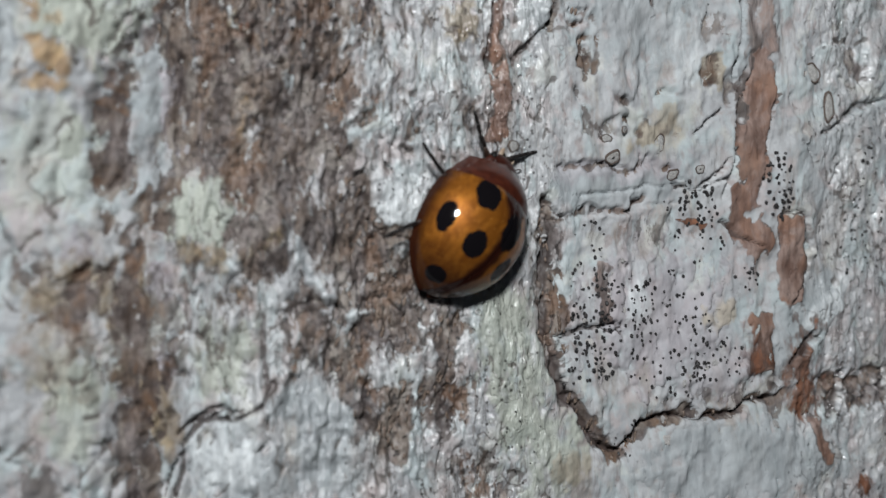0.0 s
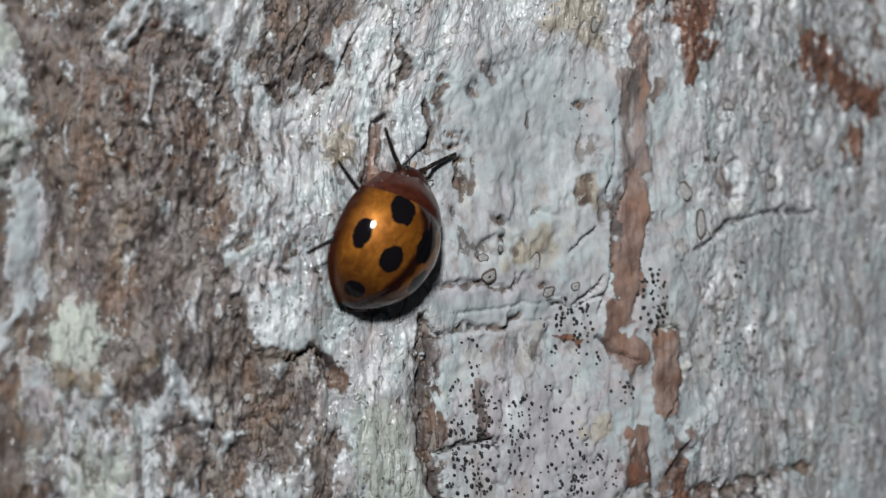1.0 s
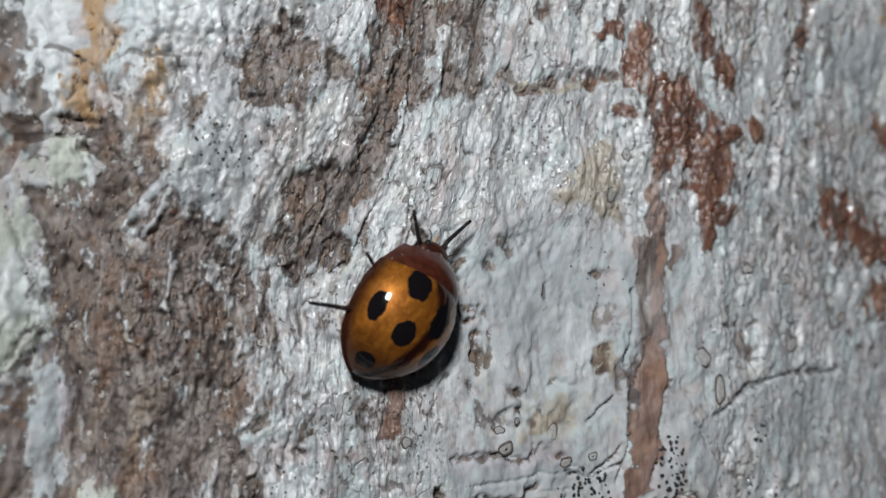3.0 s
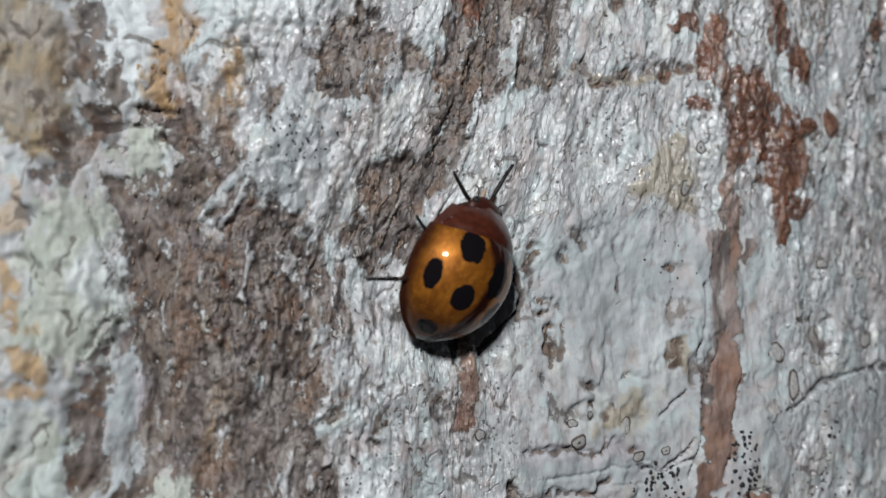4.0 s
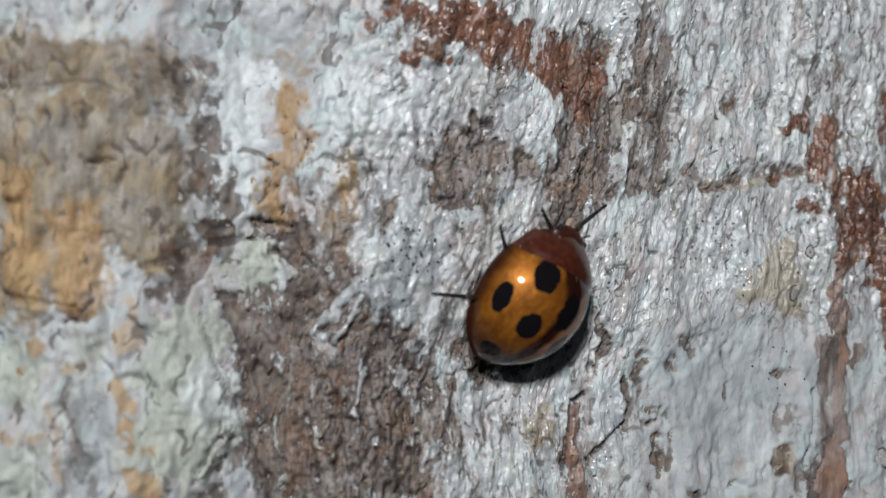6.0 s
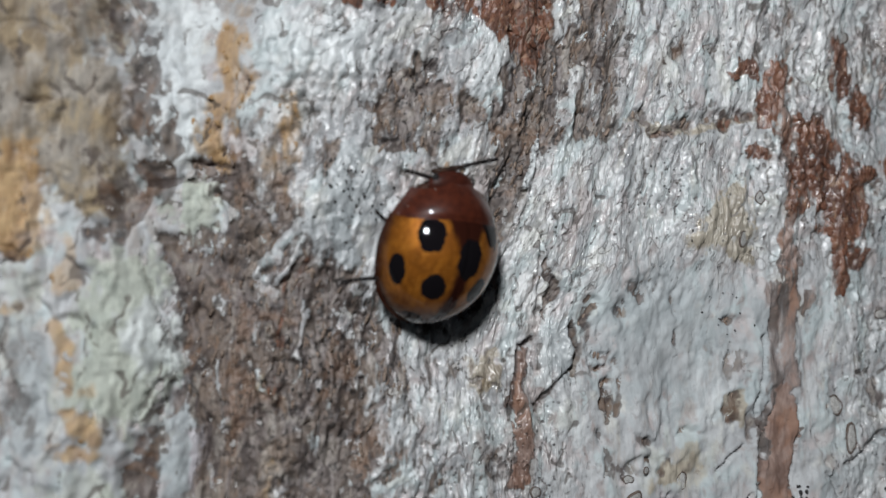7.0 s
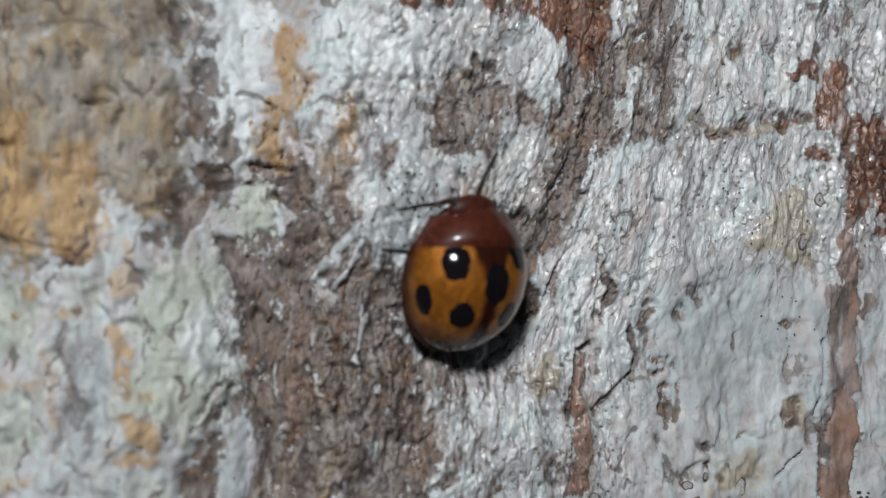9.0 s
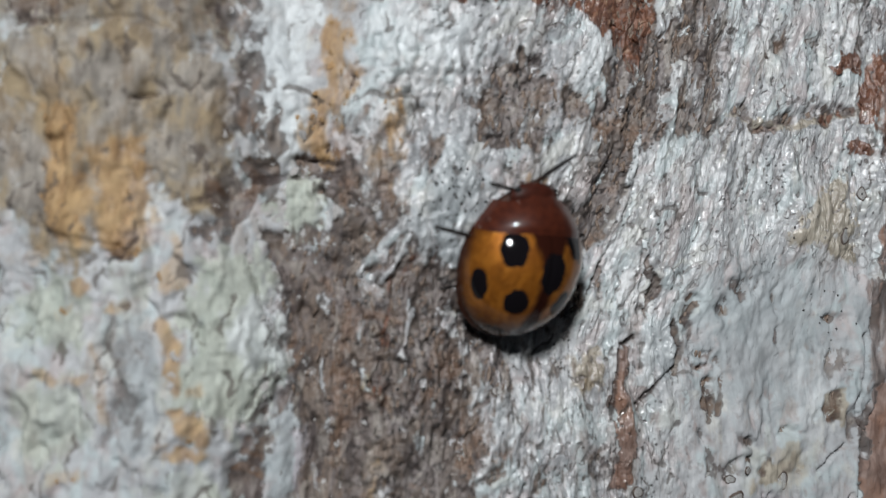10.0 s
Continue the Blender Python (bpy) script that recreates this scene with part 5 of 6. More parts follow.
SHELL = shell_material()
SHIELD = chitin("neck_shield", (0.040, 0.009, 0.005), (0.072, 0.017, 0.008), 0.4, 0.8)
HEAD = chitin("beetle_head", (0.030, 0.008, 0.005), (0.058, 0.014, 0.008), 0.45, 0.25)
BELLY = chitin("beetle_belly", (0.02, 0.008, 0.005), (0.05, 0.02, 0.012), 0.5, 0.2)
LEG = chitin("beetle_leg", (0.016, 0.009, 0.007), (0.045, 0.024, 0.016), 0.4, 0.3)
SHIN = chitin("beetle_shin", (0.008, 0.007, 0.007), (0.018, 0.014, 0.013), 0.45, 0.2)
EYE = chitin("beetle_eye", (0.008, 0.008, 0.008), (0.02, 0.02, 0.02), 0.15, 1.0)
PALP = chitin("beetle_palp", (0.30, 0.22, 0.16), (0.5, 0.4, 0.3), 0.4, 0.3)


# ---- the trunk ----
FLOW = np.zeros((NZ, NS))


def trunk():
    lean = GS - 0.30 * np.maximum(GZ - 11, 0) * ease(9, 15, GZ) * ease(-8, 4, GS) * (1 - 0.8 * ease(9.5, 24, GS)) + 0.5 * layers(GS / 4.5, GZ / 8.0, 7, 3)
    MASK["brown"] *= 1 - MASK["bare"]
    for k, n in enumerate(("brown", "rust", "orange", "olive", "green", "white")):
        torn = np.clip(0.95 + 0.8 * layers(GS / 0.7, GZ / 1.9, 300 + k, 4, 0.6), 0.1, 1)
        MASK[n] *= (torn + (0.95 - torn) * 0.8 * ease(-0.5, -6, GS)).astype(np.float32)
    b, cr = MASK["brown"], MASK["crack"]
    bend = 0.6 * layers(GS / 0.8, GZ / 1.4, 5, 3)
    fibre = layers(lean / 0.34 + bend, GZ / 1.7, 11, 4, 0.62)
    ridge = 0.5 - np.abs(lattice(lean / 0.62 + bend, GZ / 2.8, 13)) - 0.7 * np.abs(lattice(lean / 0.30 + 1.7 * bend, GZ / 1.1, 15)) - 0.4 * np.abs(lattice(lean / 0.17, GZ / 0.42, 19))
    sheet = layers(lean / 1.0 + bend, GZ / 2.8, 21, 4, 0.62) * 5
    level = np.floor(sheet)
    sheet = (level + ease(0.8, 1.0, sheet - level)) / 5
    scaly = np.abs(layers(lean / 0.42, GZ / 0.62, 23, 3, 0.6))
    grain = layers(lean / 0.20, GZ / 0.30, 31, 3, 0.6)
    sleek = ease(9.8, 12.4, GS) * ease(24.5, 20, GS) * ease(16.8, 12.5, GZ)
    line = np.abs(lattice(lean / 0.85 + 0.5 * layers(GS / 0.7, GZ / 0.9, 41, 2), GZ / 2.6, 43))
    broken = ease(-0.08, 0.2, layers(GS / 1.3, GZ / 1.8, 47, 3))
    MASK["fissure"][:] = (1 - ease(0.015, 0.075, line)) * broken * (1 - 0.8 * sleek)
    lump = layers(GS / 3.5, GZ / 6.0, 61, 4, 0.5)
    rough = 1 - 0.7 * ease(1.5, 6.5, GS)
    h = -hollow(GS, GZ) + 0.30 * lump + 0.75 * rough * layers(lean / 2.1 + bend, GZ / 4.6, 67, 4, 0.5)
    calm = 1 - np.clip(0.7 * MASK["pinky"] + 0.7 * MASK["grey"] + 0.5 * MASK["green"] + 0.45 * MASK["white"] + 0.9 * ease(-1, -6, GS), 0, 0.9)
    calm = calm * (1 - 0.85 * sleek)
    calm = calm * (1 - 0.35 * ease(4, 0.5, GS) * ease(10, 6, GZ))
    for s, z, rs, rz, _ in RING_AT:
        cut = window(s - 1.2, s + 1.2, z - 1.2, z + 1.2)
        calm[cut] *= 0.12 + 0.88 * ease(0.8, 1.7, np.hypot((GS[cut] - s) / rs, (GZ[cut] - z) / rz))
    calm = calm * np.clip(0.75 + 1.1 * layers(GS / 2.2, GZ / 3.4, 83, 3, 0.6), 0.15, 1.25)
    flute = layers(lean / 0.95 + 0.5 * bend, GZ / 8.0, 29, 3, 0.5)
    strand = layers(lean / 0.20 + bend, GZ / 0.42, 33, 3, 0.6)
    h = h + 0.24 * np.clip(calm + 0.2, 0, 1) * flute + 0.16 * sleek * layers(GS / 1.3, GZ / 1.7, 37, 3, 0.5)
    h = h + calm * (0.06 * fibre + 0.06 * ridge + 0.12 * sheet + 0.04 * (scaly - 0.2) + 0.05 * grain + 0.05 * strand)
    h = h - 0.08 * MASK["fissure"] - 0.34 * cr
    h = h + b * (-0.45 + 0.08 * (1 - 0.7 * ease(4, 0.5, GS) * ease(10, 6, GZ)) * grain + 0.30 * layers(lean / 0.75 + bend, GZ / 2.6, 71, 4, 0.55) + 0.05 * layers(GS / 0.24, GZ / 0.34, 77, 2, 0.6))
    h = h + 0.16 * MASK["strip"] + MASK["rust"] * (0.05 + 0.14 * np.abs(layers(GS / 0.45, GZ / 0.5, 73, 3)))
    h = h + 0.30 * MASK["olive"] + 0.10 * MASK["green"] + 0.10 * MASK["white"] + 0.06 * MASK["yellow"] + 0.08 * MASK["orange"]
    co = place(GS, GZ, h)
    me = bpy.data.meshes.new("tree_trunk")
    index = np.arange(NZ * NS).reshape(NZ, NS)
    quads = np.stack([index[:-1, :-1], index[:-1, 1:], index[1:, 1:], index[1:, :-1]], -1).reshape(-1, 4)
    me.vertices.add(NZ * NS)
    me.vertices.foreach_set("co", co.reshape(-1).astype(np.float32))
    me.loops.add(quads.size)
    me.loops.foreach_set("vertex_index", quads.reshape(-1).astype(np.int32))
    me.polygons.add(len(quads))
    me.polygons.foreach_set("loop_start", np.arange(0, quads.size, 4, dtype=np.int32))
    me.polygons.foreach_set("use_smooth", np.ones(len(quads), bool))
    me.update(calc_edges=True)
    for k, trio in enumerate((KINDS[0:3], KINDS[3:6], KINDS[6:9], KINDS[9:12])):
        at = me.attributes.new("mask_" + "abcd"[k], "FLOAT_COLOR", "POINT")
        rgba = np.ones((NZ * NS, 4), np.float32)
        for j, name in enumerate(trio):
            rgba[:, j] = MASK[name].reshape(-1)
        at.data.foreach_set("color", rgba.reshape(-1))
    flow = np.stack([lean, 0 * lean, GZ], -1).reshape(-1).astype(np.float32)
    me.attributes.new("flow", "FLOAT_VECTOR", "POINT").data.foreach_set("vector", flow)
    me.materials.append(BARK)
    ob = tagged(new("tree_trunk", me), "pale grey tree trunk with cracked, brown-stained, lichen-crusted bark", "tree trunk")
    FLOW[:] = lean
    return ob, h


TRUNK, HEIGHT = trunk()


CRUSTS = []


# ---- crusts of lichen that lie on the bark as thin sheets ----
def crust(label, kind, s0, s1, z0, z1, edge=0.35, thick=0.045):
    cut = window(s0, s1, z0, z1)
    m = MASK[kind][cut]
    h = HEIGHT[cut] - 0.03 + (thick + 0.03) * ease(edge, edge + 0.45, m)
    co = place(GS[cut], GZ[cut], h)
    rows, cols = m.shape
    cell = (m[:-1, :-1] > edge) & (m[1:, :-1] > edge) & (m[:-1, 1:] > edge) & (m[1:, 1:] > edge)
    index = np.arange(rows * cols).reshape(rows, cols)
    quads = np.stack([index[:-1, :-1][cell], index[:-1, 1:][cell], index[1:, 1:][cell], index[1:, :-1][cell]], -1)
    used, quads = np.unique(quads, return_inverse=True)
    me = bpy.data.meshes.new("crust_lichen")
    me.from_pydata(co.reshape(-1, 3)[used].tolist(), [], quads.reshape(-1, 4).tolist())
    me.polygons.foreach_set("use_smooth", np.ones(len(me.polygons), bool))
    for name in ("mask_a", "mask_b", "mask_c", "mask_d"):
        trio = KINDS["abcd".index(name[-1]) * 3:][:3]
        rgba = np.ones((len(used), 4), np.float32)
        for j, k in enumerate(trio):
            rgba[:, j] = MASK[k][cut].reshape(-1)[used]
        me.attributes.new(name, "FLOAT_COLOR", "POINT").data.foreach_set("color", rgba.reshape(-1))
    flow = np.stack([FLOW[cut], 0 * m, GZ[cut]], -1).reshape(-1, 3)[used].astype(np.float32)
    me.attributes.new("flow", "FLOAT_VECTOR", "POINT").data.foreach_set("vector", flow.reshape(-1))
    me.materials.append(BARK)
    HEIGHT[cut] = np.where(m > edge, np.maximum(h, HEIGHT[cut]), HEIGHT[cut])
    sheet = tagged(new("crust_lichen", me), label, "lichen")
    rim = np.argwhere((m > edge + 0.05) & (m < edge + 0.3))
    CRUSTS.append((sheet, kind, [(float(GS[cut][i, j]), float(GZ[cut][i, j])) for i, j in rim[::max(len(rim) // 26, 1)]]))
    return sheet


def height(s, z):
    """The bark's height over the round at one place."""
    i = min(max(int(np.searchsorted(S_AXIS, s)), 1), NS - 1)
    j = min(max(int(np.searchsorted(Z_AXIS, z)), 1), NZ - 1)
    return float(HEIGHT[j, i])


def seat(s, z, turn=0.0, up=0.0, rs=1.0, rz=1.0):
    """A pose on the bark whose z points out of it; scaled to rs, rz millimetres."""
    e = 0.35
    p = place(np.array(s), np.array(z), height(s, z) + up)
    n = Vector((math.sin(s / R), -math.cos(s / R), 0))
    tilt_s = (height(s + e, z) - height(s - e, z)) / (2 * e)
    tilt_z = (height(s, z + e) - height(s, z - e)) / (2 * e)
    side = Vector((math.cos(s / R), math.sin(s / R), 0))
    n = (n - side * max(min(tilt_s, 0.5), -0.5) - Vector((0, 0, max(min(tilt_z, 0.5), -0.5)))).normalized()
    x = (side - n * side.dot(n)).normalized()
    y = n.cross(x)
    m = Matrix((x, y, n)).transposed().to_4x4()
    m = Matrix.Translation(p) @ m @ pose(0, 0, 0, 0, 0, turn)
    return m @ Matrix.Diagonal((rs, rz, (rs * rz) ** 0.5, 1))


def link(name, bm, mat, parent=None, label="", smooth=True):
    me = bpy.data.meshes.new(name)
    bm.to_mesh(me)
    bm.free()
    for p in me.polygons:
        p.use_smooth = smooth
    me.materials.append(mat)
    ob = new(name, me)
    if parent:
        ob.parent = parent
    if label:
        tagged(ob, label)
    return ob


def lathe(profile, segments, wobble=0.0, seed=0, sharp=2.0):
    """A round body from (radius, height) rows, in millimetres; its outline may wander."""
    rng = random.Random(seed)
    waves = [(rng.uniform(0, 6.28), rng.uniform(0.4, 1.0) / k) for k in range(2, 6)]
    bm = bmesh.new()
    rows = []
    for r, h in profile:
        row = []
        for i in range(segments):
            a = 2 * math.pi * i / segments
            f = 1 + wobble * sum(w * math.sin(k * a + p) for k, (p, w) in enumerate(waves, 2))
            row.append(bm.verts.new((r * f * math.cos(a) * MM, r * f * math.sin(a) * MM, h * MM)))
        rows.append(row)
    for lo, hi in zip(rows, rows[1:]):
        for i in range(segments):
            j = (i + 1) % segments
            bm.faces.new((lo[i], lo[j], hi[j], hi[i]))
    bm.faces.new(rows[-1])
    return bm


crust("grey crust lichen dotted with black specks on bark", "pinky", 10.0, 20.4, -6.6, 3.4, thick=0.16)
crust("yellowish crust lichen with brown edge", "yellow", 14.5, 20.0, 14.3, 18.6)
crust("pale green crust lichen below a bark crack", "green", -6.9, -2.4, 14.9, 18.7)
crust("pale grey-green crust lichen plate on bark", "green", -10.0, -4.5, 8.0, 16.3)
crust("smooth grey crust lichen sheet on bark", "grey", 13.3, 25.2, -9.3, -4.9)
crust("white crust lichen on bark", "white", -8.0, -3.0, 18.2, 25.1)
crust("pale green crust lichen beside brown bark", "green", -5.8, -0.8, 1.2, 6.0)


# ---- lichen rings ----
RINGS = []


def lichen_ring(s, z, rs, rz, turn):
    m = seat(s, z, turn + 17 * (len(RINGS) % 3 - 1), 0.05 if len(RINGS) < 9 else 0.015, 0.82 * rs, 0.82 * rz)
    if len(RINGS) < 4:
        k = len(RINGS)
        disc = link("lichen_ring", lathe([(0.95, -0.35), (0.9, -0.02), (0.6, 0.02), (0.35, 0.0), (0.1, 0.03)], 26, 0.30, k), DISC)
        link("rim", lathe([(1.10, -0.35), (1.04, 0.02), (0.98, 0.07), (0.92, 0.06), (0.86, -0.02), (0.84, -0.2)], 32, 0.31, k), RIM, disc, "raised dark brown rim")
        if k == 1:
            link("pore", lathe([(0.24, -0.1), (0.18, 0.07), (0.1, 0.09)], 9, 0.6, k + 20), DOT, disc, "black speck in the middle")
        tagged(disc, "small pale lichen disc with dark rim on bark", "lichen", "lichen rings on the bark")
        disc.matrix_world = m
        RINGS.append(disc)
    else:
        RINGS.append(copy_thing(RINGS[len(RINGS) % 4], m))
        RINGS[-1].matrix_basis = m


for row in RING_AT:
    lichen_ring(*row)


# ---- black lichen dots ----
DOTS = []


def dots(s, z, rs, rz, count, r):
    rng = random.Random(int(1000 * s) + count)
    for _ in range(count):
        a, q = rng.uniform(0, 6.283), math.sqrt(rng.random())
        DOTS.append((s + rs * q * math.cos(a), z + rz * q * math.sin(a), 1.15 * r * rng.uniform(0.6, 1.3), rng.uniform(0.8, 1.5)))


dots(13.10, -1.11, 1.56, 2.39, 95, 0.055)
dots(15.69, -1.87, 2.00, 2.83, 110, 0.050)
dots(17.58, -2.84, 1.56, 1.09, 55, 0.050)
dots(17.06, 3.85, 0.93, 0.76, 24, 0.060)
dots(17.19, 2.01, 1.11, 0.87, 22, 0.050)
dots(20.62, 4.32, 0.80, 1.41, 32, 0.060)
dots(19.23, 0.60, 0.67, 0.65, 14, 0.055)
dots(25.26, 2.17, 1.33, 2.61, 36, 0.045)
dots(12.31, 2.06, 0.89, 0.87, 12, 0.055)
dots(13.90, -5.68, 0.44, 1.09, 14, 0.045)
dots(0.73, 17.57, 0.76, 1.52, 38, 0.038)
dots(-0.65, 10.33, 1.33, 3.48, 30, 0.045)
dots(27.90, 22.54, 1.00, 1.96, 34, 0.045)
dots(1.53, 17.26, 1.33, 1.09, 16, 0.045)
dots(17.33, 12.60, 1.33, 1.30, 16, 0.030)
dots(14.27, 17.09, 1.78, 2.61, 20, 0.030)
dots(8.56, -5.60, 1.11, 1.74, 14, 0.035)
dots(3.31, 4.04, 0.89, 1.30, 16, 0.035)
dots(16.94, 3.62, 1.33, 0.87, 26, 0.055)
dots(20.76, 4.32, 0.67, 1.52, 26, 0.060)
dots(25.58, 4.11, 0.89, 1.96, 22, 0.050)
dots(27.92, 22.19, 0.78, 1.52, 30, 0.050)
dots(27.17, 20.30, 0.56, 0.65, 14, 0.045)
dots(13.10, 0.02, 2.00, 0.87, 24, 0.055)
dots(12.05, -2.65, 1.33, 1.30, 34, 0.060)
dots(12.20, -0.60, 1.10, 2.50, 42, 0.055)


def dot_crust():
    verts, faces = [], []
    for s, z, r, tall in DOTS:
        m = seat(s, z, 0, 0, 1, 1)
        base = len(verts)
        for rr, h in ((1.0, -1.2), (0.95, 0.2), (0.55, 0.6)):
            for i in range(7):
                a = 2 * math.pi * i / 7 + s
                verts.append(m @ Vector((r * rr * math.cos(a) * MM, r * rr * tall * math.sin(a) * MM, (r * h + 0.02) * MM)))
        for k in (0, 7):
            for i in range(7):
                j = (i + 1) % 7
                faces.append((base + k + i, base + k + j, base + k + 7 + j, base + k + 7 + i))
        faces.append(tuple(base + 14 + i for i in range(7)))
    me = bpy.data.meshes.new("lichen_dots")
    me.from_pydata([tuple(v) for v in verts], [], faces)
    me.materials.append(DOT)
    tagged(new("lichen_dots", me), "scattered tiny black fruiting dots of crust lichen", "lichen", kind="stuff")


dot_crust()


# ---- scales, flakes and crumbs that stand on the bark ----
def scatter(kind, count, seed, low=0.55, box=(-17, 38, -10, 29)):
    """Places where a mask is strong."""
    rng = random.Random(seed)
    found = []
    for _ in range(count * 400):
        s, z = rng.uniform(box[0], box[1]), rng.uniform(box[2], box[3])
        i, j = int(np.searchsorted(S_AXIS, s)), int(np.searchsorted(Z_AXIS, z))
        if MASK[kind][j, i] > low:
            found.append((s, z))
            if len(found) == count:
                break
    return found, rng


def chips(name, mat, kind, count, seed, small, large, label, low=0.55, flat=0.35):
    """Separate chips on the trunk, sharing a few meshes."""
    found, rng = scatter(kind, count, seed, low)
    shapes = []
    for k in range(6):
        bm = lathe([(1.0, -0.5 * flat), (0.95, 0.4 * flat), (0.6, flat), (0.2, 0.9 * flat)], 13, 0.55, seed + k)
        me = bpy.data.meshes.new(name)
        bm.to_mesh(me)
        bm.free()
        me.materials.append(mat)
        shapes.append(me)
    for n, (s, z) in enumerate(found):
        ob = new(name, shapes[n % 6])
        r = rng.uniform(small, large)
        ob.matrix_world = seat(s, z, rng.uniform(-40, 40), 0, r * rng.uniform(0.6, 1.0), r * rng.uniform(0.9, 1.6))
        ob.parent = TRUNK
        if n == 0:
            tagged(ob, label)


def crumbs(name, mat, kind, count, seed, small, large, label, low=0.5):
    found, rng = scatter(kind, count, seed, low)
    verts, faces = [], []
    for s, z in found:
        if s < 1.5 and z < 9:
            continue
        r = rng.uniform(small, large)
        m = seat(s, z, rng.uniform(-35, 20), 0, r, r * rng.uniform(1.5, 4.5))
        base = len(verts)
        for rr, h in ((1.0, -0.3), (0.9, 0.3), (0.4, 0.65)):
            for i in range(6):
                a = 2 * math.pi * i / 6
                q = rr * rng.uniform(0.75, 1.25)
                verts.append(tuple(m @ Vector((q * math.cos(a) * MM, q * math.sin(a) * MM, h * MM))))
        for k in (0, 6):
            for i in range(6):
                j = (i + 1) % 6
                faces.append((base + k + i, base + k + j, base + k + 6 + j, base + k + 6 + i))
        faces.append(tuple(base + 12 + i for i in range(6)))
    me = bpy.data.meshes.new(name)
    me.from_pydata(verts, [], faces)
    me.materials.append(mat)
    ob = tagged(new(name, me), label, kind="stuff")
    ob.parent = TRUNK


def lobes(sheet, kind, places, seed):
    """Small raised lobes along the margin of one crust, as its parts."""
    rng = random.Random(seed)
    shapes = []
    for k in range(3):
        me = bpy.data.meshes.new("lobe")
        bm = lathe([(1.0, -0.25), (0.92, 0.1), (0.6, 0.2), (0.2, 0.17)], 12, 0.34, seed + k)
        bm.to_mesh(me)
        bm.free()
        me.materials.append(PALE)
        shapes.append(me)
    for n, (s, z) in enumerate(places):
        ob = new("lobe", shapes[n % 3])
        r = rng.uniform(0.10, 0.2)
        ob.matrix_world = seat(s, z, rng.uniform(-50, 50), -0.03, r * rng.uniform(0.6, 1.0), r * rng.uniform(0.9, 1.6))
        ob.parent = sheet


for n, (sheet, kind, places) in enumerate(CRUSTS):
    lobes(sheet, kind, places, 60 + n)
chips("orange_crust", OCHRE, "orange", 110, 31, 0.05, 0.13, "ochre-orange powdery lichen lump", 0.5, 0.22)
chips("rust_scale", RUST, "rust", 230, 5, 0.05, 0.15, "rust-brown crumbling bark scale")
crumbs("bark_crumb", CRUMB, "brown", 1300, 8, 0.03, 0.08, "loose brown bark crumbs and fibres")
chips("pale_flake", PALE, "brown", 90, 12, 0.06, 0.14, "pale flake of dead lichen", 0.5, 0.10)


# ---- the ladybird: y forward, x to its right, z up, millimetres ----
BA, BR, BB, BH = 3.06, 3.10, 2.44, 2.30


def girth(p):
    """The body's half width along its length, 1 at the middle: an egg, narrower in front."""
    return max(1 - (p / BA) ** 1.64, 0) ** 0.50 if p > 0 else max(1 - abs(p / BR) ** 2.256, 0) ** 0.641


def crest(p):
    """The height at the midline, 1 at the middle; it falls faster in front."""
    return girth(p) ** 1.248 if p > 0 else girth(p)


def dome(p, q):
    w = girth(p)
    return BH * crest(p) * math.sqrt(max(1 - (q / (BB * w)) ** 2, 0.0)) + 0.1 if w > 0 else 0.1


def rear_edge(q):
    """Where the neck shield ends and the wing cases begin."""
    return 1.45 - 0.08 * q * q


# centre along and across the body, and half sizes
SPOTS = ((0.84, 1.33, 0.64, 0.52), (-0.72, 2.07, 0.64, 0.36), (-1.06, 0.91, 0.58, 0.46), (-2.58, 0.79, 0.40, 0.42),
         (0.22, -0.16, 0.80, 0.50), (1.20, -1.22, 0.82, 0.50), (-0.74, -2.07, 0.68, 0.40), (-1.08, -0.95, 0.58, 0.45), (-2.58, -0.79, 0.40, 0.42))


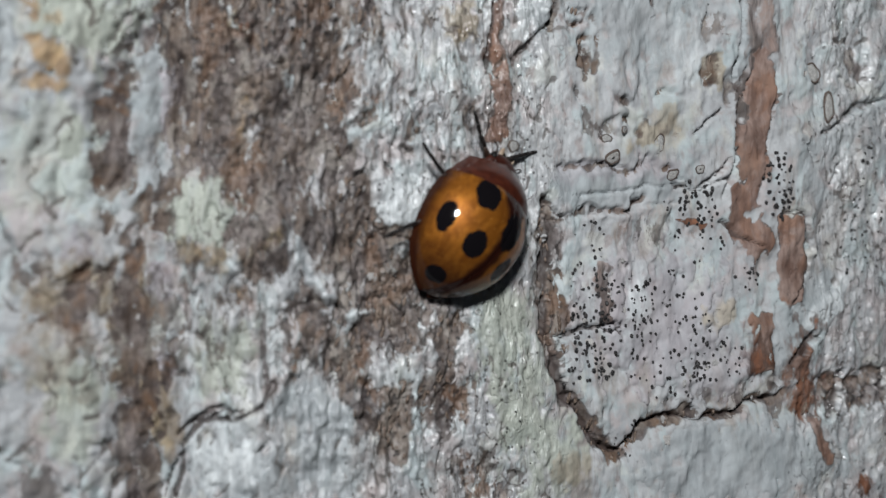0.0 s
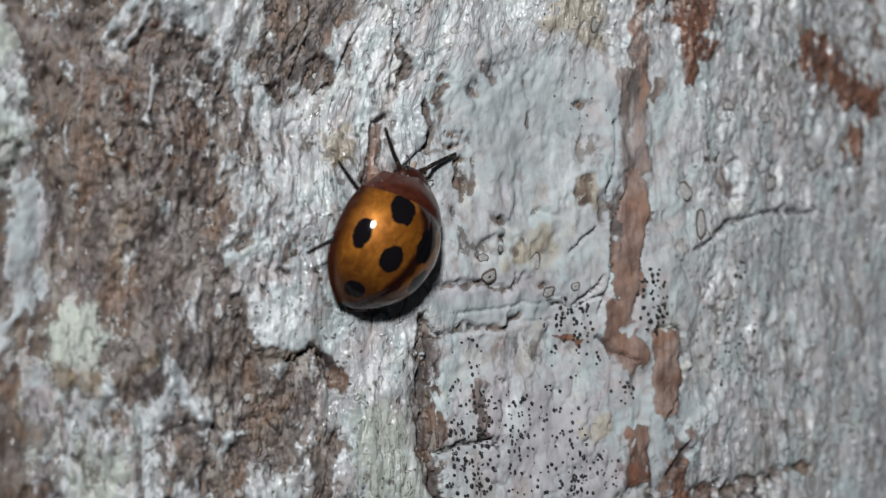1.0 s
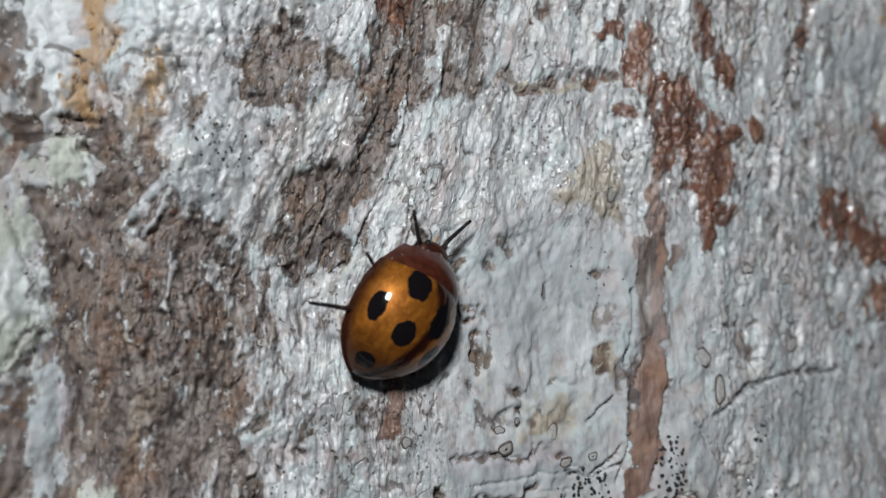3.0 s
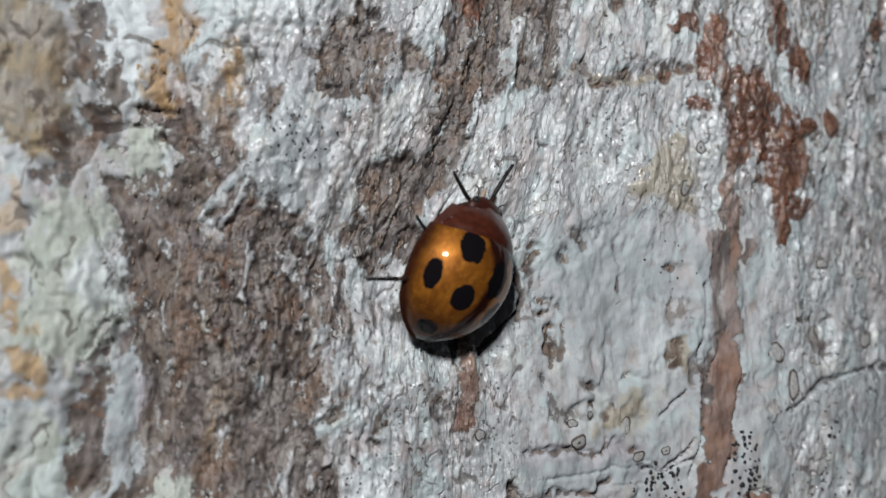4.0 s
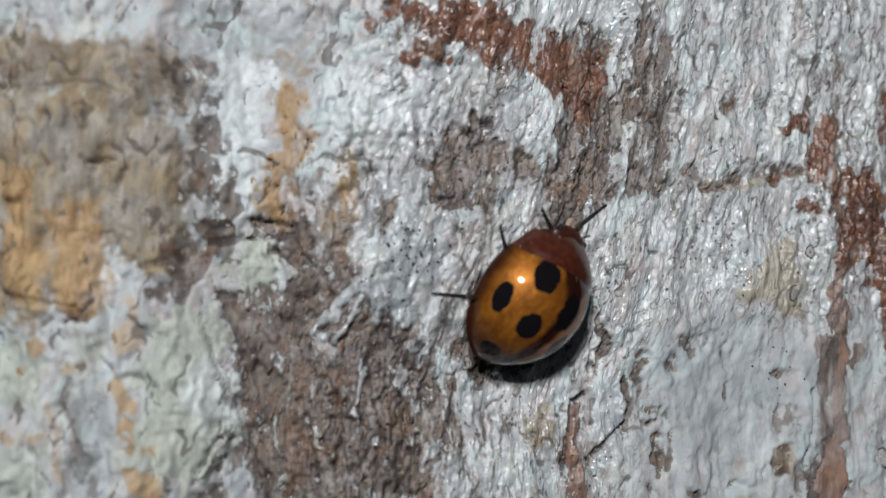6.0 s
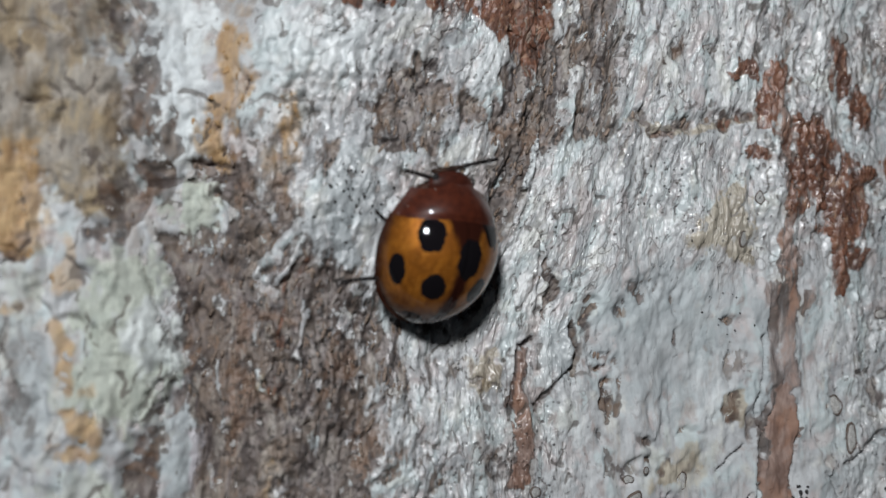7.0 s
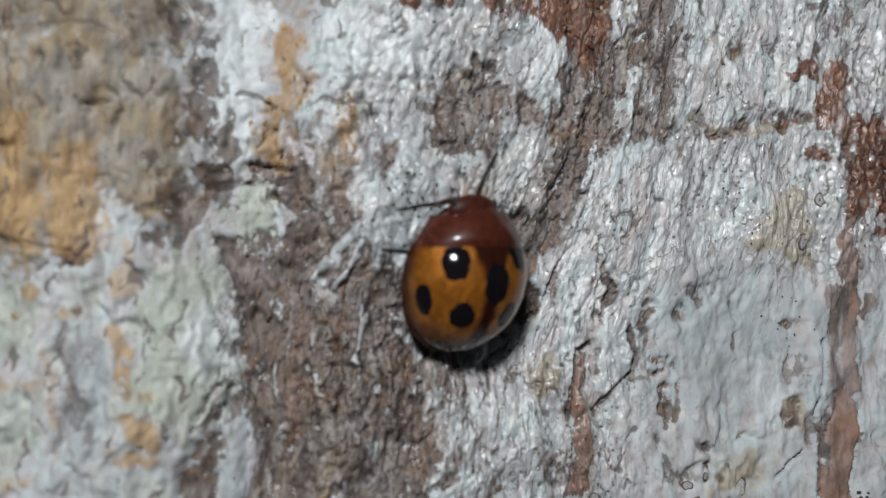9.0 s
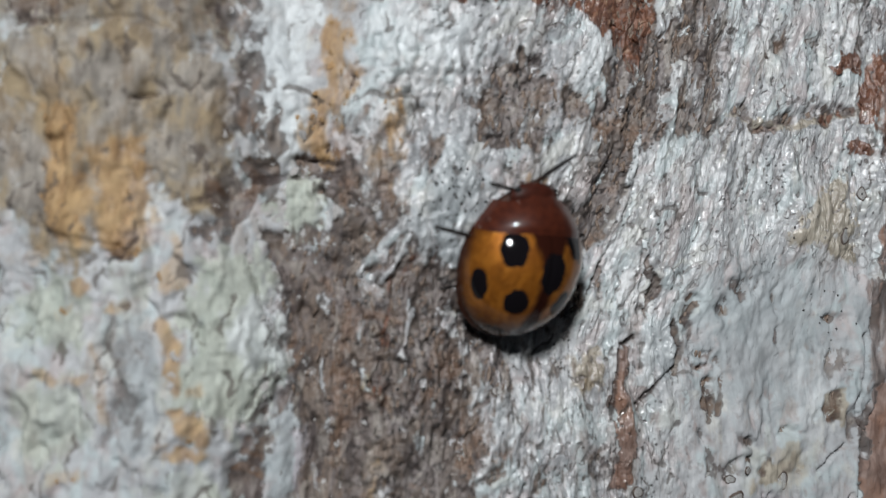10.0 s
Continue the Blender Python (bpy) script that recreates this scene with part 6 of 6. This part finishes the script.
def wing_case(side, parent):
    """One wing case; side is -1 for the left."""
    nu, nv = 150, 96
    verts, pattern_shade = [], []
    for i in range(nu + 1):
        for j in range(nv + 1):
            a = (j / nv) * math.pi / 2
            p0 = 1.4
            for _ in range(4):
                p0 = rear_edge(BB * girth(p0) * math.sin(a))
            k = i / nu
            p = p0 + (0.01 - BR - p0) * (1 - (1 - k) ** 1.25)
            w = girth(p)
            q = BB * w * math.sin(a)
            z = BH * crest(p) * math.cos(a) + 0.1
            seam = 0.015 * math.exp(-(q / 0.10) ** 2) + 0.13 * math.exp(-(p0 - p) / 0.30) * math.cos(a)
            flare = ease(0.93, 1.0, j / nv) * 0.12 * (1 - ease(-2.0, -0.8, p))
            verts.append((side * (q + float(flare) + 0.012) * MM, (p - float(flare) * (0.6 if p < -1.8 else 0)) * MM, (z - seam) * MM))
            spot = 0.0
            edge = 0.17 * noise.noise((p * 2.4, side * q * 2.4, 3.0)) + 0.10 * noise.noise((p * 6, side * q * 6, 9.0))
            for sp, sq, ra, rb in SPOTS:
                dz = z - dome(sp, sq)
                d = math.sqrt(((p - sp) / ra) ** 2 + ((-side * q - sq) / rb) ** 2 + (dz / rb) ** 2)
                spot = max(spot, 1 - float(ease(0.96, 1.02, d + edge)))
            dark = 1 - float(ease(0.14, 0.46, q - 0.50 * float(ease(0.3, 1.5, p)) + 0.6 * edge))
            # rim and tail darken by pigment and painted shade, further in on the right
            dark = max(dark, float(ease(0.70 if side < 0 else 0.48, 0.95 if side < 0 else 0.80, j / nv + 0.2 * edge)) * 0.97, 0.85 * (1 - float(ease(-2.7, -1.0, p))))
            pattern_shade.append((spot, dark, 0, 1))
    faces = []
    for i in range(nu):
        for j in range(nv):
            a, b = i * (nv + 1) + j, (i + 1) * (nv + 1) + j
            faces.append((a, a + 1, b + 1, b) if side < 0 else (a, b, b + 1, a + 1))
    # thickness: the outer rim turns under
    base = len(verts)
    for i in range(nu + 1):
        x, y, z = verts[i * (nv + 1) + nv]
        verts.append((x * 0.97, y * 0.985, z - 0.10 * MM))
        pattern_shade.append((0, 1, 0, 1))
    for i in range(nu):
        a, b = i * (nv + 1) + nv, (i + 1) * (nv + 1) + nv
        f = (a, base + i, base + i + 1, b)
        faces.append(f if side < 0 else f[::-1])
    me = bpy.data.meshes.new("wing_case")
    me.from_pydata(verts, [], faces)
    for q in me.polygons:
        q.use_smooth = True
    at = me.attributes.new("pattern_shade", "FLOAT_COLOR", "POINT")
    at.data.foreach_set("color", np.array(pattern_shade, np.float32).reshape(-1))
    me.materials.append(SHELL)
    ob = new("wing_case", me)
    ob.parent = parent
    return tagged(ob, "glossy orange wing case with round black spots")


def neck_shield(parent):
    bm = bmesh.new()
    nu, nv = 24, 48
    rows = []
    for i in range(nu + 1):
        row = []
        for j in range(nv + 1):
            a = (j / nv - 0.5) * math.pi
            p0 = 1.4
            for _ in range(4):
                p0 = rear_edge(BB * girth(p0) * math.sin(a))
            front = 2.55 - 0.45 * abs(math.sin(a)) ** 2.2 + 0.10 * math.exp(-((abs(math.sin(a)) - 0.35) / 0.2) ** 2)
            k = i / nu
            p = p0 - 0.05 + (front - p0 + 0.05) * k
            w = max(girth(p), 0.2)
            q = BB * w * math.sin(a) * (0.985 - 0.05 * k)
            z = BH * max(crest(p), 0.2) * math.cos(a) * (0.985 - 0.05 * k) + 0.1
            drop = 0.13 * math.exp(-((p - p0 + 0.05) / 0.26) ** 2) * math.cos(a) + 0.10 * k ** 4
            bulge = 0.09 * math.sin(math.pi * k) * math.cos(a)
            row.append(bm.verts.new((q * MM, p * MM, (z - drop + bulge) * MM)))
        rows.append(row)
    for lo, hi in zip(rows, rows[1:]):
        for j in range(nv):
            bm.faces.new((lo[j], lo[j + 1], hi[j + 1], hi[j]))
    return link("neck_shield", bm, SHIELD, parent, "glossy dark red-brown neck shield")


def ball(sx, sy, sz, x=0, y=0, z=0, rings=10, segments=16):
    bm = bmesh.new()
    bmesh.ops.create_uvsphere(bm, u_segments=segments, v_segments=rings, radius=1)
    for v in bm.verts:
        v.co = Vector(((v.co.x * sx + x) * MM, (v.co.y * sy + y) * MM, (v.co.z * sz + z) * MM))
    return bm


def limb(points, radii, segments=8):
    """A jointed tube through points, in millimetres."""
    bm = bmesh.new()
    rows = []
    for k, (p, r) in enumerate(zip(points, radii)):
        a, b = Vector(points[max(k - 1, 0)]), Vector(points[min(k + 1, len(points) - 1)])
        d = (b - a).normalized()
        side = d.cross(Vector((0, 0, 1)))
        side = side.normalized() if side.length > 0.01 else Vector((1, 0, 0))
        up = side.cross(d)
        rows.append([bm.verts.new((Vector(p) + side * r * math.cos(t) + up * r * math.sin(t)) * MM)
                     for t in (2 * math.pi * i / segments for i in range(segments))])
    for lo, hi in zip(rows, rows[1:]):
        for i in range(segments):
            j = (i + 1) % segments
            bm.faces.new((lo[i], lo[j], hi[j], hi[i]))
    bm.faces.new(rows[0][::-1])
    bm.faces.new(rows[-1])
    return bm


def leg(parent, reach, drop):
    """A leg that points along its own y; thigh, shin and foot."""
    k = 0.46 * reach
    thigh = link("leg", limb([(0, 0, 0), (0, 0.3 * k, 0.06), (0, 0.75 * k, 0.10), (0, k, 0.05)], [0.10, 0.13, 0.11, 0.08]), LEG, parent, "thin brown leg")
    link("shin", limb([(0, 0.96 * k, 0.06), (0, 1.15 * k, -0.1 * drop), (0, 0.78 * reach, -0.7 * drop), (0, 0.84 * reach, -0.8 * drop)], [0.095, 0.09, 0.08, 0.075]), SHIN, thigh, "dark shin")
    link("foot", limb([(0, 0.83 * reach, -0.8 * drop), (0, 0.92 * reach, -0.92 * drop), (0, reach, -drop), (0.05, reach + 0.05, -drop - 0.05)], [0.075, 0.07, 0.07, 0.03]), SHIN, thigh, "dark foot")
    return thigh


def ladybird():
    bug = new("ladybird")
    tagged(bug, "glossy orange ladybird with black spots crawling on bark", "ladybird")
    for side in (-1, 1):
        wing_case(side, bug)
    neck_shield(bug)
    head = link("head", ball(1.0, 0.60, 0.42, -0.12, 2.36, 0.40, 14, 24), HEAD, bug, "dark red-brown head")
    for side in (-1, 1):
        link("eye", ball(0.13, 0.18, 0.15, side * 0.80 - 0.12, 2.62, 0.46), EYE, head, "black eye")
        link("palp", ball(0.11, 0.22, 0.09, side * 0.36 - 0.1, 3.03, 0.28), PALP, head, "pale mouth feeler")
        link("antenna", limb([(side * 0.62 - 0.1, 2.82, 0.34), (side * 0.76 - 0.1, 3.02, 0.36), (side * 0.92 - 0.1, 3.12, 0.32), (side * 1.02 - 0.1, 3.12, 0.28)], [0.03, 0.024, 0.028, 0.03]), LEG, head, "short brown antenna")
    link("belly", ball(2.2, 2.75, 0.60, 0, -0.1, -0.02, 12, 32), BELLY, bug, "dark brown underside")
    for p, x, r in ((1.16, -2.13, 0.02), (1.50, -1.93, 0.018), (2.30, -1.12, 0.018)):
        link("dust_speck", ball(r, 1.3 * r, r, x, p, dome(p, x), 6, 8), PALE, bug, "whitish dust speck")
    legs = []
    for x, y, reach, drop in ((-0.75, 1.75, 2.5, 0.12), (0.75, 1.75, 2.7, 0.12), (-1.1, 0.5, 2.4, 0.2), (1.1, 0.4, 1.7, 0.3), (-1.0, -1.2, 2.2, 0.25), (1.0, -0.9, 1.7, 0.3)):
        one = leg(bug, reach, drop)
        legs.append((one, x, y, reach))
    return bug, legs


BUG, LEGS = ladybird()


# ---- what moves ----
def motions():
    way = [
        (0, 6.41, 1.30, 2.86, 102.4, 32.8, 42.2),
        (0.5, 7.43, 1.50, 5.48, 104.4, 35.6, 43.0),
        (1, 7.97, 1.47, 7.03, 104.2, 27.3, 43.8),
        (1.5, 9.28, 1.58, 9.79, 106.4, 25.9, 46.8),
        (2, 10.01, 1.58, 11.65, 105.6, 25.7, 48.9),
        (2.5, 9.10, 1.28, 11.53, 109.7, 31.3, 51.1),
        (2.9, 8.41, 1.08, 11.29, 109.5, 29.4, 47.8),
        (3, 7.93, 0.94, 11.20, 109.7, 28.9, 46.9),
        (3.2, 7.92, 0.91, 11.22, 110.3, 27.3, 47.1),
        (4.3, 6.60, 0.34, 12.79, 108.6, 17.4, 44.7),
        (4.5, 6.35, 0.23, 12.82, 111.5, 19.7, 46.2),
        (5, 6.34, 0.11, 14.55, 111.7, 23.7, 45.7),
        (5.2, 6.53, 0.20, 15.86, 113.4, 25.4, 44.8),
        (6.3, 5.21, -0.23, 15.89, 114.9, 21.6, 38.9),
        (6.5, 5.10, -0.26, 15.75, 112.9, 14.9, 37.8),
        (7, 4.08, -0.57, 15.41, 109.8, 3.3, 27.1),
        (7.5, 3.46, -0.76, 14.97, 111.9, 1.4, 21.1),
        (8, 3.04, -0.88, 15.05, 113.9, 0.7, 21.1),
        (8.5, 3.19, -0.84, 14.97, 114.6, -0.3, 21.3),
        (9, 2.84, -0.96, 14.56, 108.0, -1.1, 24.5),
        (9.5, 2.99, -0.92, 14.53, 109.0, 0.4, 25.8),
        (10, 3.14, -0.89, 14.91, 111.3, 1.9, 25.1),
    ]
    walk(BUG, [(t, pose(x * MM, y * MM, z * MM, rx, ry, rz)) for t, x, y, z, rx, ry, rz in way])
    # where the feet are, over the body's own plane: leg, where it leaves the body, its lift, then seconds, x and y
    feet = (
        (1, 0.00, 3.10, 8, ((0, 1.01, 4.15), (0.5, 1.31, 4.44), (1, 1.16, 4.60), (2, 0.89, 4.04), (2.5, 0.75, 4.37), (4.5, 0.12, 4.60), (5, 0.48, 4.51), (6.5, 0.48, 4.36), (7, 1.59, 3.62), (7.5, 0.50, 4.43), (8, 1.01, 4.04), (8.5, 0.27, 4.50), (9.5, 0.94, 4.39), (10, 1.23, 4.09))),
        (0, -1.30, 2.60, 5, ((0, -2.68, 3.32), (0.5, -2.44, 3.35), (1, -2.69, 3.29), (2, -2.77, 3.10), (2.5, -2.24, 3.22), (4.5, -2.45, 3.01), (5, -1.45, 2.75), (5.2, -1.45, 2.75), (6.5, -2.10, 2.68), (7, -2.14, 2.70), (7.5, -2.67, 2.70), (8, -2.59, 2.46), (8.5, -3.01, 2.26), (9.5, -3.13, 2.39), (10, -1.91, 2.68))),
        (2, -2.30, 0.70, 1, ((0, -3.76, 1.04), (2, -3.77, 1.15), (2.5, -2.82, 0.83), (6.5, -3.04, 1.24), (7, -2.74, 0.99), (7.5, -3.64, 0.89), (8, -3.19, 0.70), (10, -3.61, 0.86))),
        (4, -2.20, -1.30, 0, ((0, -2.89, -2.47), (2, -2.77, -2.23), (2.5, -3.82, -2.14), (5, -3.63, -2.01), (6.5, -3.81, -2.17), (7.5, -2.88, -1.35), (10, -2.74, -1.47))),
    )
    for k, x0, y0, lift, steps in feet:
        one, _, _, reach = LEGS[k]
        rows = []
        for t, x, y in steps:
            ahead = math.atan2(x0 - x, y - y0)
            rows.append((t, pose((x + reach * math.sin(ahead)) * MM, (y - reach * math.cos(ahead)) * MM, 0.16 * MM, 0, 0, math.degrees(ahead)) @ pose(0, 0, 0, lift, 0, 0)))
        walk(one, rows)
    for k in (3, 5):
        one, x, y, _ = LEGS[k]
        walk(one, [(t, pose(x * MM, y * MM, -0.05 * MM, 0, 0, (-80 if k == 3 else -118) + 11 * math.sin(5.2 * t + 2.1 * k)) @ pose(0, 0, 0, 15, 0, 0)) for t in range(11)])


motions()
